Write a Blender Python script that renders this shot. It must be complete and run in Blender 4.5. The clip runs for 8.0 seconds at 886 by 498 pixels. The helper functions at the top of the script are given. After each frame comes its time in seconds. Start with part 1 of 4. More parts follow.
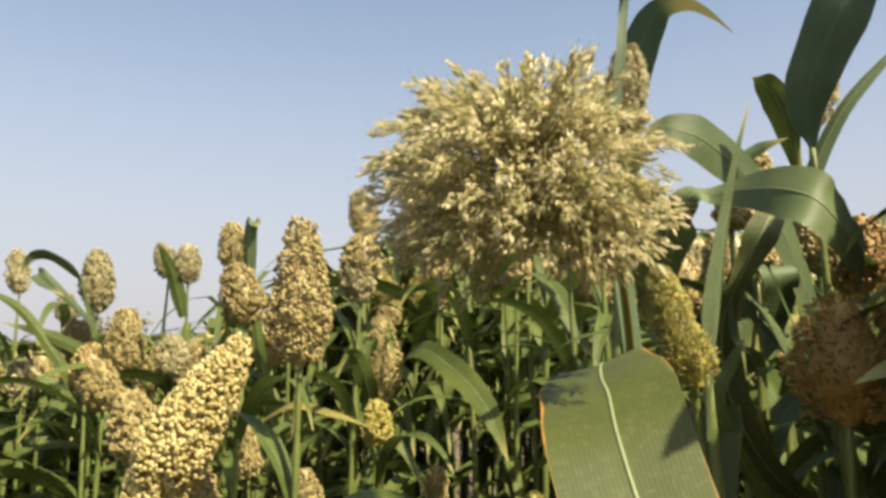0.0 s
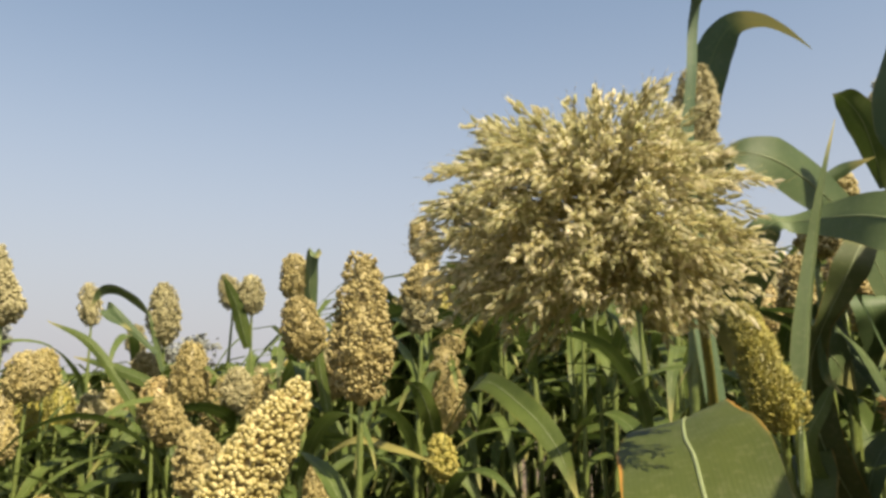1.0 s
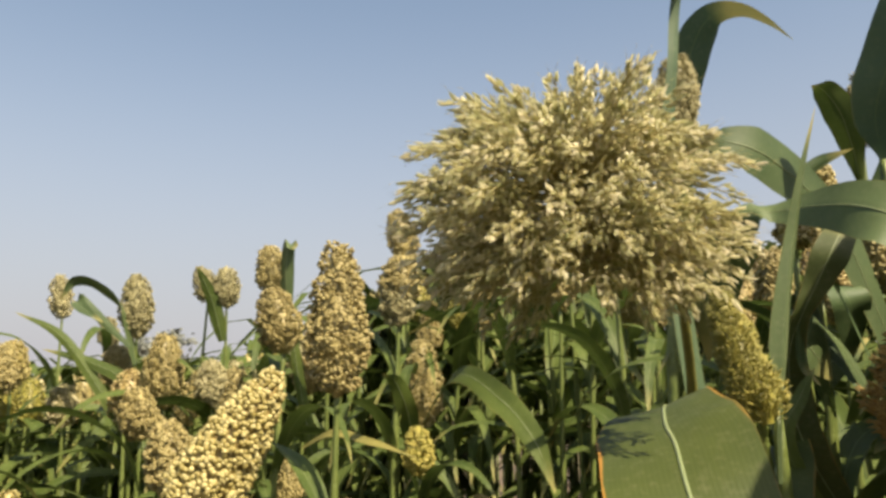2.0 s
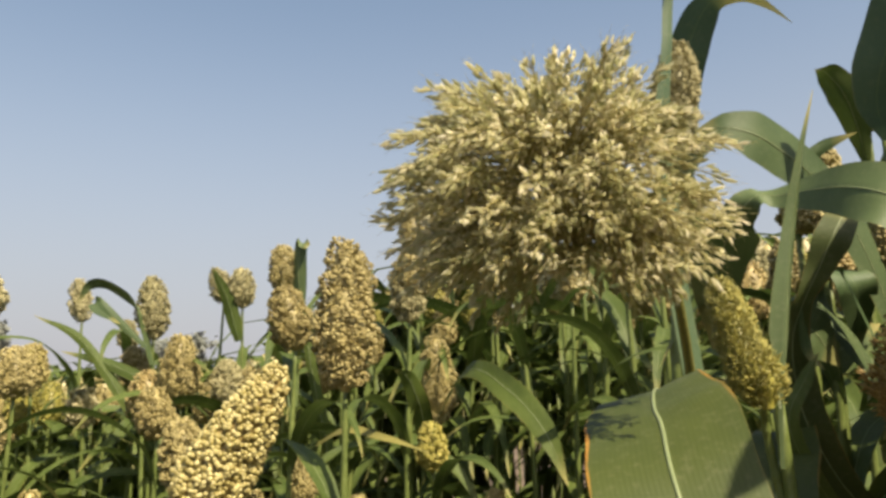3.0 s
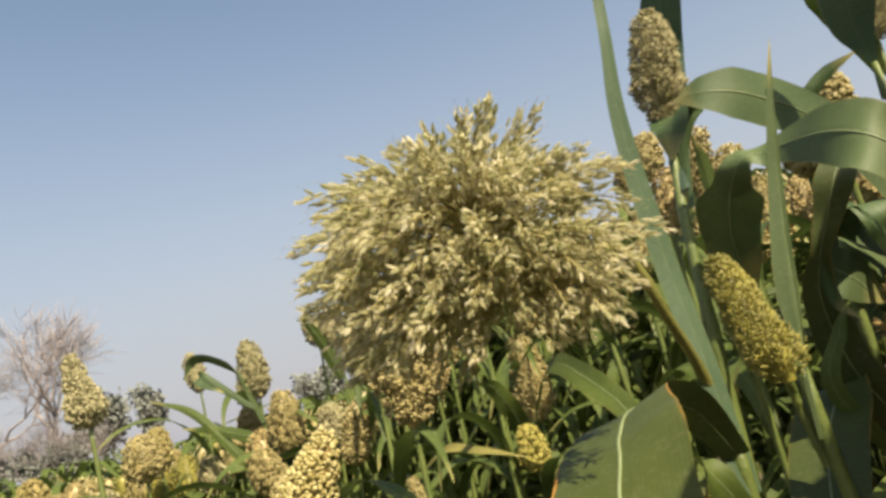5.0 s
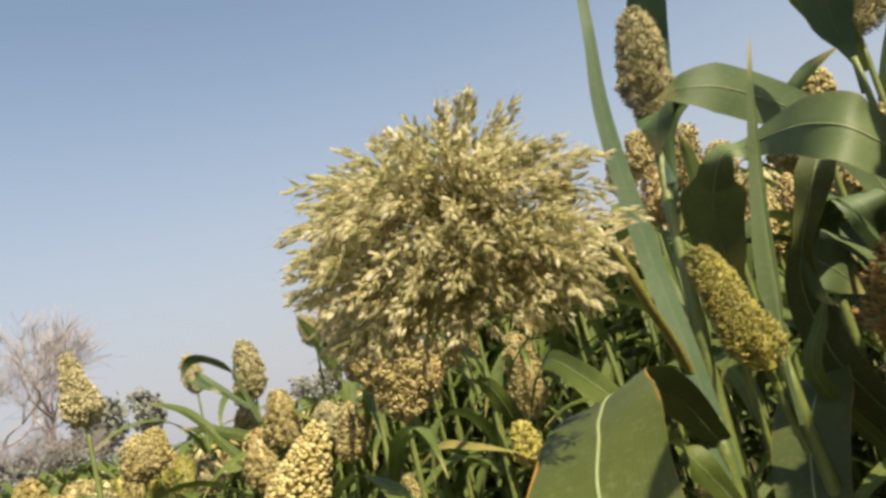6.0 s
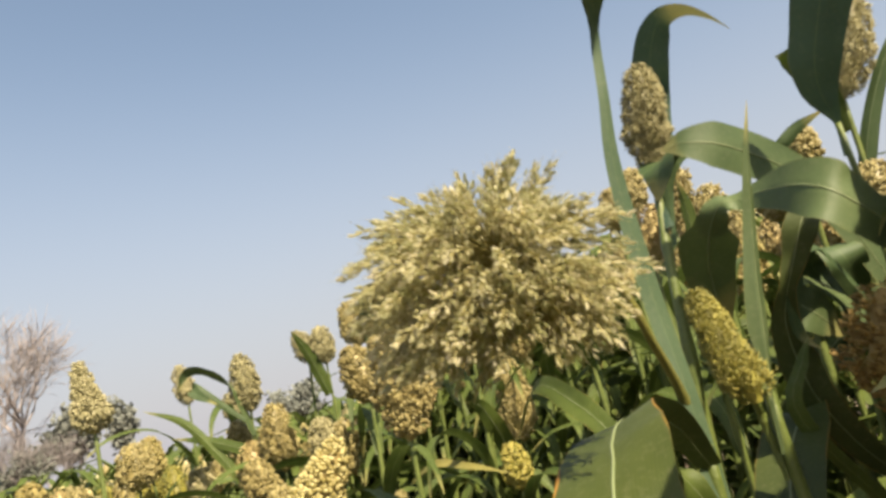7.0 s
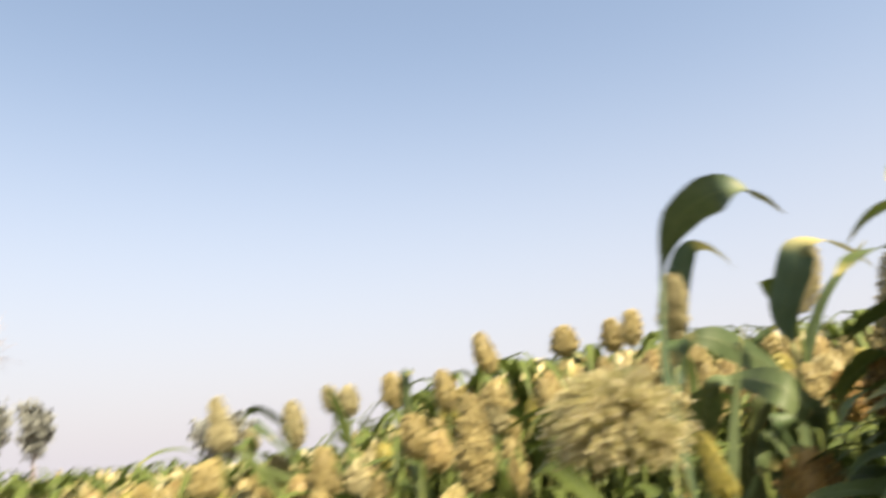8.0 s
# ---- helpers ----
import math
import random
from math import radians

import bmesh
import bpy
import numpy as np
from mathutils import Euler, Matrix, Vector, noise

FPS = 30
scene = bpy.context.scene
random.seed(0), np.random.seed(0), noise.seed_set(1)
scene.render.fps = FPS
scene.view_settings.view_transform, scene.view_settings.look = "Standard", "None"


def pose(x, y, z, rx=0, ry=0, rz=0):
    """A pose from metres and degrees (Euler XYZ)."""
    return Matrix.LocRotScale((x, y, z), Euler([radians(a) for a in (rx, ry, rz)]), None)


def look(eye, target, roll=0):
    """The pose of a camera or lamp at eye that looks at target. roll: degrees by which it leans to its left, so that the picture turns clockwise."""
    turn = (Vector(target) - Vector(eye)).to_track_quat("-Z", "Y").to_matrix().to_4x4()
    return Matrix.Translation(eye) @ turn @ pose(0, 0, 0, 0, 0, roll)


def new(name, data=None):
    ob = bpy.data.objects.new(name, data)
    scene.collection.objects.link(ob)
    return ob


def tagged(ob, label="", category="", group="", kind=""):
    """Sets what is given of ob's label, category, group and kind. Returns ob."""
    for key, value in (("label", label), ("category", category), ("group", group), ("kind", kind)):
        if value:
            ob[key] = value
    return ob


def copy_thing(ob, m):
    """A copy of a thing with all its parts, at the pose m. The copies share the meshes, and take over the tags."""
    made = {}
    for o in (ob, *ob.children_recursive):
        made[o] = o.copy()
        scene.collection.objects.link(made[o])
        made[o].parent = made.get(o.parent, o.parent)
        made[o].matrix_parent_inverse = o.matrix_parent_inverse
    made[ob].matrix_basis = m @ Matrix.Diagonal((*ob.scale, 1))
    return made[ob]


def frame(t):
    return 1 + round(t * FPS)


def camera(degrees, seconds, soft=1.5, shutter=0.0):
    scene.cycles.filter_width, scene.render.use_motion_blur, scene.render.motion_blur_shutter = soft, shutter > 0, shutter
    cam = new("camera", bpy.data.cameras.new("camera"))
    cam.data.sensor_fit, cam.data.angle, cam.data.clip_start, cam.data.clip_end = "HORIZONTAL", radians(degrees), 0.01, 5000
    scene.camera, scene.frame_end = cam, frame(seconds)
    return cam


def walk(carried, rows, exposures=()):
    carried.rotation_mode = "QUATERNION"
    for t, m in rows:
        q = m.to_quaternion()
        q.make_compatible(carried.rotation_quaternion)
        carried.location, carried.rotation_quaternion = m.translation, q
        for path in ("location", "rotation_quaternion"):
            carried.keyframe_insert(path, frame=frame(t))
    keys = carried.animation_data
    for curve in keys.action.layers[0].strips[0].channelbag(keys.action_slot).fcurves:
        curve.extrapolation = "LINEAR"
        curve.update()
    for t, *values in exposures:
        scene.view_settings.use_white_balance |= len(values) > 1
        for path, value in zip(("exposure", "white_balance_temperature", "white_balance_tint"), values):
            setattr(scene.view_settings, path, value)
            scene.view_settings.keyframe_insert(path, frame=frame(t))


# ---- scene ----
cam = camera(60.0, 8.0, soft=3.2, shutter=0.4)
PATH = [
    (0, (0.0, 0.0, 1.45), (0.0, 1.975, 1.763), 0.0),
    (0.5, (0.023, 0.028, 1.47), (-0.077, 1.988, 1.854), -0.3),
    (1, (-0.002, 0.037, 1.478), (-0.16, 1.996, 1.845), -0.4),
    (1.5, (-0.003, 0.046, 1.478), (-0.143, 2.004, 1.861), -1.0),
    (1.7, (-0.003, 0.054, 1.476), (-0.103, 2.019, 1.836), -0.4),
    (3, (0.023, 0.054, 1.462), (-0.13, 2.016, 1.815), -1.3),
    (3.5, (0.087, 0.065, 1.474), (-0.215, 2.003, 1.866), -5.5),
    (4, (0.15, 0.084, 1.491), (-0.262, 2.0, 1.887), -11.2),
    (4.2, (0.166, 0.072, 1.499), (-0.243, 1.992, 1.877), -12.2),
    (4.5, (0.155, 0.052, 1.496), (-0.281, 1.97, 1.856), -11.4),
    (4.7, (0.16, 0.052, 1.509), (-0.274, 1.973, 1.86), -13.7),
    (6, (0.177, 0.041, 1.492), (-0.242, 1.964, 1.848), -14.6),
    (6.5, (0.194, 0.019, 1.497), (-0.234, 1.939, 1.855), -14.4),
    (7, (0.152, -0.056, 1.504), (-0.209, 1.871, 1.897), -12.6),
    (7.2, (0.131, -0.117, 1.528), (-0.22, 1.81, 1.933), -11.6),
    (7.4, (0.096, -0.208, 1.555), (-0.195, 1.725, 1.979), -10.5),
    (7.5, (0.076, -0.265, 1.561), (-0.177, 1.664, 2.024), -10.1),
    (7.6, (0.064, -0.331, 1.587), (-0.169, 1.596, 2.069), -10.2),
    (7.8, (0.067, -0.486, 1.576), (-0.05, 1.419, 2.176), -7.7),
    (8, (-0.07, -0.78, 1.564), (-0.274, 1.141, 2.082), -4.0),
]
walk(cam, [(t, look(eye, target, roll)) for t, eye, target, roll in PATH],
     exposures=[(0, 1.1, 6850, 13), (0.5, 1.02, 6800, 13), (0.8, 0.92, 6800, 12), (1.5, 0.92, 6850, 12), (3.5, 0.83, 6700, 11), (4.7, 0.86, 6750, 11), (6.0, 0.92, 6800, 11), (6.8, 0.96, 6850, 11), (7.5, 1.26, 7050, 15), (8, 1.42, 7000, 15)])

# ---------------------------------------------------------------- light
SUN_DIR = Vector((0.42, -0.48, 0.77)).normalized()      # towards the sun
sky_world = bpy.data.worlds.new("sky")
scene.world = sky_world
sky_world.use_nodes = True
wn = sky_world.node_tree.nodes
wl = sky_world.node_tree.links
sky_tex = wn.new("ShaderNodeTexSky")
sky_tex.sky_type = "NISHITA"
sky_tex.sun_disc = False
sky_tex.sun_elevation = math.asin(SUN_DIR.z)
sky_tex.sun_rotation = math.atan2(SUN_DIR.x, SUN_DIR.y)
sky_tex.air_density = 1.0
sky_tex.dust_density = 2.4
sky_tex.ozone_density = 1.5
# dusty air: the blue pales into a warm grey haze towards the horizon
way = wn.new("ShaderNodeTexCoord")
split = wn.new("ShaderNodeSeparateXYZ")
wl.new(way.outputs["Generated"], split.inputs[0])
veil = wn.new("ShaderNodeMapRange")
veil.interpolation_type = "SMOOTHSTEP"
veil.inputs["From Min"].default_value, veil.inputs["From Max"].default_value = -0.05, 0.56
veil.inputs["To Min"].default_value, veil.inputs["To Max"].default_value = 0.96, 0.08
wl.new(split.outputs[2], veil.inputs["Value"])
air = wn.new("ShaderNodeMix")
air.data_type = "RGBA"
air.inputs[7].default_value = (2.42, 2.43, 2.68, 1)
wl.new(veil.outputs[0], air.inputs[0])
dusk = wn.new("ShaderNodeMix")
dusk.data_type, dusk.blend_type = "RGBA", "MULTIPLY"
dusk.inputs[0].default_value = 1.0
dusk.inputs[7].default_value = (0.86, 0.87, 0.79, 1)
wl.new(sky_tex.outputs[0], dusk.inputs[6])
wl.new(dusk.outputs[2], air.inputs[6])
wl.new(air.outputs[2], wn["Background"].inputs[0])
wn["Background"].inputs[1].default_value = 0.121
sun_data = bpy.data.lights.new("sun", "SUN")
sun_data.energy, sun_data.angle, sun_data.color = 5.0, radians(0.6), (1.0, 0.89, 0.68)
sun = new("sun", sun_data)
sun.rotation_euler = SUN_DIR.to_track_quat("Z", "Y").to_euler()


# ---------------------------------------------------------------- materials
def material(name):
    m = bpy.data.materials.new(name)
    m.use_nodes = True
    return m, m.node_tree.nodes, m.node_tree.links, m.node_tree.nodes["Principled BSDF"]


def ramp(nodes, stops):
    r = nodes.new("ShaderNodeValToRGB")
    while len(r.color_ramp.elements) < len(stops):
        r.color_ramp.elements.new(0.5)
    for e, (p, c) in zip(r.color_ramp.elements, stops):
        e.position, e.color = p, (*c, 1)
    return r


def noise_node(nodes, links, scale, detail=4, coord="Object"):
    tc = nodes.new("ShaderNodeTexCoord")
    n = nodes.new("ShaderNodeTexNoise")
    n.inputs["Scale"].default_value, n.inputs["Detail"].default_value = scale, detail
    links.new(tc.outputs[coord], n.inputs["Vector"])
    return n


def maths(nodes, links, op, a, b=0.0, clamp=False):
    n = nodes.new("ShaderNodeMath")
    n.operation, n.use_clamp = op, clamp
    for i, v in enumerate((a, b)):
        if isinstance(v, (int, float)):
            n.inputs[i].default_value = v
        else:
            links.new(v, n.inputs[i])
    return n.outputs[0]


def mixed(nodes, links, fac, a, b, blend="MIX"):
    n = nodes.new("ShaderNodeMix")
    n.data_type, n.blend_type = "RGBA", blend
    for i, v in ((0, fac), (6, a), (7, b)):
        if isinstance(v, (int, float)):
            n.inputs[i].default_value = v
        elif isinstance(v, tuple):
            n.inputs[i].default_value = (*v, 1)
        else:
            links.new(v, n.inputs[i])
    return n.outputs[2]


def leaf_material(name, dark, light, rib, edge, dry=0.3, through_light=0.16, tip_from=0.86):
    """Blade of a leaf: u runs to the tip, v across. Pale midrib, fine veins, dry margins and tips, dust."""
    m, n, l, bsdf = material(name)
    uv = n.new("ShaderNodeUVMap")
    sep = n.new("ShaderNodeSeparateXYZ")
    l.new(uv.outputs[0], sep.inputs[0])
    u, v = sep.outputs[0], sep.outputs[1]
    info = n.new("ShaderNodeObjectInfo")
    off = maths(n, l, "ABSOLUTE", maths(n, l, "SUBTRACT", v, 0.5))
    blot = noise_node(n, l, 14, 5)
    base = ramp(n, [(0.3, dark), (0.7, light)])
    mixv = maths(n, l, "ADD", maths(n, l, "MULTIPLY", blot.outputs[0], 0.75), maths(n, l, "MULTIPLY", info.outputs["Random"], 0.3))
    l.new(mixv, base.inputs[0])
    vein = maths(n, l, "SINE", maths(n, l, "MULTIPLY", v, 190.0))
    vein = maths(n, l, "MULTIPLY", maths(n, l, "ADD", vein, 1.0), 0.10)
    col = mixed(n, l, vein, base.outputs[0], light)
    fine = noise_node(n, l, 160, 3)
    dust = ramp(n, [(0.52, (0, 0, 0)), (0.75, (1, 1, 1))])
    l.new(fine.outputs[0], dust.inputs[0])
    col = mixed(n, l, maths(n, l, "MULTIPLY", dust.outputs[0], 0.12), col, (0.27, 0.26, 0.16))
    # dry margin and tip
    wob = maths(n, l, "MULTIPLY", maths(n, l, "SUBTRACT", blot.outputs[0], 0.5), 0.22)
    margin = maths(n, l, "MULTIPLY", maths(n, l, "SUBTRACT", maths(n, l, "ADD", off, maths(n, l, "MULTIPLY", wob, 0.35)), 0.481), 45.0, True)
    patch = noise_node(n, l, 9, 2)
    worn = ramp(n, [(0.42, (0.25, 0.25, 0.25)), (0.62, (1, 1, 1))])
    l.new(patch.outputs[0], worn.inputs[0])
    margin = maths(n, l, "MULTIPLY", maths(n, l, "MULTIPLY", margin, worn.outputs[0]), dry)
    col = mixed(n, l, margin, col, edge)
    tip = maths(n, l, "MULTIPLY", maths(n, l, "SUBTRACT", maths(n, l, "ADD", u, wob), tip_from), 7.0, True)
    col = mixed(n, l, maths(n, l, "MULTIPLY", tip, 0.75), col, (0.42, 0.36, 0.13))
    ribm = maths(n, l, "SUBTRACT", 1.0, maths(n, l, "MULTIPLY", off, 64.0), True)
    col = mixed(n, l, maths(n, l, "MULTIPLY", ribm, 0.65), col, rib)
    l.new(col, bsdf.inputs["Base Color"])
    bsdf.inputs["Roughness"].default_value = 0.58
    bsdf.inputs["Specular IOR Level"].default_value = 0.32
    bump = n.new("ShaderNodeBump")
    bump.inputs["Strength"].default_value, bump.inputs["Distance"].default_value = 0.25, 0.001
    l.new(maths(n, l, "ADD", vein, maths(n, l, "MULTIPLY", fine.outputs[0], 0.2)), bump.inputs["Height"])
    l.new(bump.outputs[0], bsdf.inputs["Normal"])
    trans = n.new("ShaderNodeBsdfTranslucent")
    l.new(mixed(n, l, 0.25, col, (0.18, 0.30, 0.08)), trans.inputs["Color"])
    both = n.new("ShaderNodeMixShader")
    both.inputs[0].default_value = through_light
    l.new(bsdf.outputs[0], both.inputs[1])
    l.new(trans.outputs[0], both.inputs[2])
    l.new(both.outputs[0], n["Material Output"].inputs[0])
    return m


def grain_material(name, stops, rough=0.45, translucent=0.0):
    """Kernels and husks: every kernel its own tone, with blotches over the whole head."""
    m, n, l, bsdf = material(name)
    geo = n.new("ShaderNodeNewGeometry")
    info = n.new("ShaderNodeObjectInfo")
    blot = noise_node(n, l, 30, 3)
    r = ramp(n, stops)
    f = maths(n, l, "ADD", maths(n, l, "MULTIPLY", geo.outputs["Random Per Island"], 0.6), maths(n, l, "MULTIPLY", blot.outputs[0], 0.5))
    f = maths(n, l, "ADD", f, maths(n, l, "MULTIPLY", maths(n, l, "SUBTRACT", info.outputs["Random"], 0.7), 0.3))
    l.new(f, r.inputs[0])
    fine = noise_node(n, l, 900, 2)
    col = mixed(n, l, maths(n, l, "MULTIPLY", fine.outputs[0], 0.35), r.outputs[0], stops[0][1], "MULTIPLY")
    col = mixed(n, l, 0.6, col, r.outputs[0])
    l.new(col, bsdf.inputs["Base Color"])
    bsdf.inputs["Roughness"].default_value = rough
    if translucent:
        t = n.new("ShaderNodeBsdfTranslucent")
        l.new(r.outputs[0], t.inputs["Color"])
        both = n.new("ShaderNodeMixShader")
        both.inputs[0].default_value = translucent
        l.new(bsdf.outputs[0], both.inputs[1])
        l.new(t.outputs[0], both.inputs[2])
        l.new(both.outputs[0], n["Material Output"].inputs[0])
    return m


def plain_material(name, a, b, scale, rough=0.6, bump=0.3, detail=6):
    m, n, l, bsdf = material(name)
    big, small = noise_node(n, l, scale, detail), noise_node(n, l, scale * 9, 3)
    r = ramp(n, [(0.3, a), (0.72, b)])
    l.new(maths(n, l, "ADD", maths(n, l, "MULTIPLY", big.outputs[0], 0.7), maths(n, l, "MULTIPLY", small.outputs[0], 0.3)), r.inputs[0])
    l.new(r.outputs[0], bsdf.inputs["Base Color"])
    bsdf.inputs["Roughness"].default_value = rough
    bp = n.new("ShaderNodeBump")
    bp.inputs["Strength"].default_value, bp.inputs["Distance"].default_value = bump, 0.3 / scale
    l.new(small.outputs[0], bp.inputs["Height"])
    l.new(bp.outputs[0], bsdf.inputs["Normal"])
    return m


LEAF = leaf_material("leaf_blade", (0.036, 0.060, 0.010), (0.084, 0.114, 0.021), (0.34, 0.37, 0.20), (0.42, 0.24, 0.07), 0.4)
LEAF_EDGE = leaf_material("leaf_blade_rusty_edge", (0.036, 0.051, 0.011), (0.063, 0.080, 0.018), (0.33, 0.34, 0.19), (0.46, 0.22, 0.04), 0.9, 0.06)
# separate blade tone: some shade and haze over these leaves is put into it
LEAF_DARK = leaf_material("leaf_blade_shade_haze", (0.044, 0.072, 0.026), (0.090, 0.124, 0.048), (0.32, 0.35, 0.20), (0.40, 0.30, 0.08), 0.25, 0.07)
# darker blade copy: shade on the hanging leaves is put into its colour
LEAF_SHADE_TONE = leaf_material("leaf_blade_shade_tone", (0.034, 0.062, 0.022), (0.070, 0.106, 0.040), (0.14, 0.19, 0.08), (0.36, 0.30, 0.10), 0.2, 0.04, 0.84)
# bluer blade with a yellow tip; the blue stands in for haze over it
LEAF_FLAG = leaf_material("leaf_blade_yellow_tip", (0.034, 0.068, 0.044), (0.068, 0.112, 0.070), (0.14, 0.19, 0.08), (0.52, 0.50, 0.28), 0.25, 0.14, 0.58)
LEAF_DRY = leaf_material("leaf_blade_dry", (0.16, 0.15, 0.04), (0.27, 0.24, 0.07), (0.30, 0.28, 0.12), (0.40, 0.24, 0.07), 0.6, 0.2)
RIB = plain_material("leaf_midrib", (0.15, 0.19, 0.085), (0.23, 0.265, 0.135), 60, 0.5, 0.1)
STALK = plain_material("stalk", (0.070, 0.100, 0.020), (0.150, 0.180, 0.046), 18, 0.5, 0.15)
STALK_YELLOW = plain_material("yellowed_stalk", (0.13, 0.13, 0.030), (0.22, 0.205, 0.055), 18, 0.5, 0.15)
LEAF_PALE = leaf_material("leaf_blade_pale", (0.046, 0.080, 0.040), (0.088, 0.128, 0.070), (0.16, 0.20, 0.09), (0.36, 0.30, 0.10), 0.2, 0.05, 0.84)
SOIL = plain_material("dry_soil", (0.10, 0.07, 0.045), (0.24, 0.18, 0.12), 1.3, 0.95, 0.8)
# bark and leaves of the far trees paled: distance haze put into their colours
HAZED_BARK = plain_material("hazed_bark", (0.24, 0.21, 0.21), (0.36, 0.32, 0.31), 4, 0.9, 0.5)
HAZED_FOLIAGE = plain_material("hazed_foliage", (0.13, 0.14, 0.12), (0.20, 0.21, 0.18), 1.5, 0.8, 0.2)
GRAIN = {
    # ripe is desaturated a little: haze over the far heads put into the colour
    "ripe": grain_material("ripe_grain", [(0.1, (0.17, 0.13, 0.038)), (0.5, (0.31, 0.255, 0.095)), (0.95, (0.46, 0.395, 0.185))]),
    "cream": grain_material("cream_grain", [(0.1, (0.21, 0.165, 0.05)), (0.5, (0.33, 0.275, 0.09)), (0.95, (0.53, 0.465, 0.215))], 0.35),
    "green": grain_material("young_grain", [(0.1, (0.13, 0.125, 0.025)), (0.5, (0.27, 0.245, 0.045)), (0.95, (0.46, 0.39, 0.10))]),
    "brown": grain_material("brown_grain", [(0.1, (0.15, 0.10, 0.035)), (0.5, (0.33, 0.25, 0.09)), (0.95, (0.50, 0.41, 0.19))]),
    "russet": grain_material("russet_grain", [(0.1, (0.10, 0.060, 0.016)), (0.5, (0.32, 0.20, 0.055)), (0.95, (0.56, 0.40, 0.14))], 0.5, 0.25),
    "grey": grain_material("grey_green_grain", [(0.1, (0.19, 0.172, 0.078)), (0.5, (0.41, 0.370, 0.185)), (0.95, (0.64, 0.57, 0.35))], 0.5, 0.2),
    "husk": grain_material("husk", [(0.1, (0.33, 0.335, 0.150)), (0.45, (0.585, 0.56, 0.32)), (0.95, (0.87, 0.80, 0.63))], 0.5, 0.66),
}
TWIG = plain_material("panicle_branch", (0.26, 0.23, 0.08), (0.44, 0.38, 0.16), 60, 0.6, 0.1)


# ---------------------------------------------------------------- mesh building
class Geo:
    """Collects vertices, faces, material slots and leaf coordinates for one mesh."""

    def __init__(self):
        self.v, self.f, self.m, self.uv, self.n = [], [], [], [], 0

    def add(self, verts, faces, slot=0, uv=None):
        verts = np.asarray(verts, float).reshape(-1, 3)
        self.v.append(verts)
        self.f += [tuple(int(i) + self.n for i in f) for f in faces]
        self.m += [slot] * len(faces)
        self.uv.append(np.zeros((len(verts), 2)) if uv is None else np.asarray(uv, float))
        self.n += len(verts)
        return self

    def mesh(self, name, mats, smooth=True):
        me = bpy.data.meshes.new(name)
        v = np.concatenate(self.v)
        me.from_pydata(v.tolist(), [], self.f)
        for m in mats:
            me.materials.append(m)
        me.polygons.foreach_set("material_index", np.array(self.m, np.int32))
        me.polygons.foreach_set("use_smooth", np.full(len(self.f), smooth))
        uv = np.concatenate(self.uv)
        layer = me.uv_layers.new(name="UVMap")
        loops = np.zeros(len(me.loops), np.int32)
        me.loops.foreach_get("vertex_index", loops)
        layer.data.foreach_set("uv", uv[loops].astype(np.float32).ravel())
        me.update()
        return me


def part(name, geo, mats, parent, label="", smooth=True):
    ob = new(name, geo.mesh(name, mats if isinstance(mats, (list, tuple)) else [mats], smooth))
    ob.parent = parent
    return tagged(ob, label)


def spline(points, n):
    """n places along a smooth curve through the points, and how far along (0 to 1) each lies."""
    p = np.asarray(points, float)
    p = np.vstack([2 * p[0] - p[1], p, 2 * p[-1] - p[-2]])
    t = np.linspace(0, len(p) - 3, n)
    k = np.minimum(t.astype(int), len(p) - 4)
    s = (t - k)[:, None]
    a, b, c, d = p[k], p[k + 1], p[k + 2], p[k + 3]
    return 0.5 * (2 * b + (c - a) * s + (2 * a - 5 * b + 4 * c - d) * s**2 + (3 * b - a - 3 * c + d) * s**3)


def unit(a):
    return a / np.maximum(np.linalg.norm(a, axis=-1, keepdims=True), 1e-9)


def tube(geo, points, radii, sides=7, slot=0):
    p, r = np.asarray(points, float), np.broadcast_to(np.asarray(radii, float), (len(points),))
    t = unit(np.gradient(p, axis=0))
    ref = np.array([0.0, 1, 0]) if abs(t[:, 1]).max() < 0.95 else np.array([1.0, 0.1, 0])
    s = unit(np.cross(t, ref))
    q = np.cross(t, s)
    a = np.linspace(0, 2 * math.pi, sides, endpoint=False)
    ring = p[:, None] + r[:, None, None] * (s[:, None] * np.cos(a)[None, :, None] + q[:, None] * np.sin(a)[None, :, None])
    faces = [(i * sides + j, i * sides + (j + 1) % sides, (i + 1) * sides + (j + 1) % sides, (i + 1) * sides + j)
             for i in range(len(p) - 1) for j in range(sides)]
    faces.append(tuple(range((len(p) - 1) * sides, len(p) * sides)))
    geo.add(ring, faces, slot)


def leaf_width(u):
    return (0.55 + 0.45 * np.clip(u / 0.25, 0, 1)) * np.clip(1 - u**2.4, 0, 1) ** 0.85


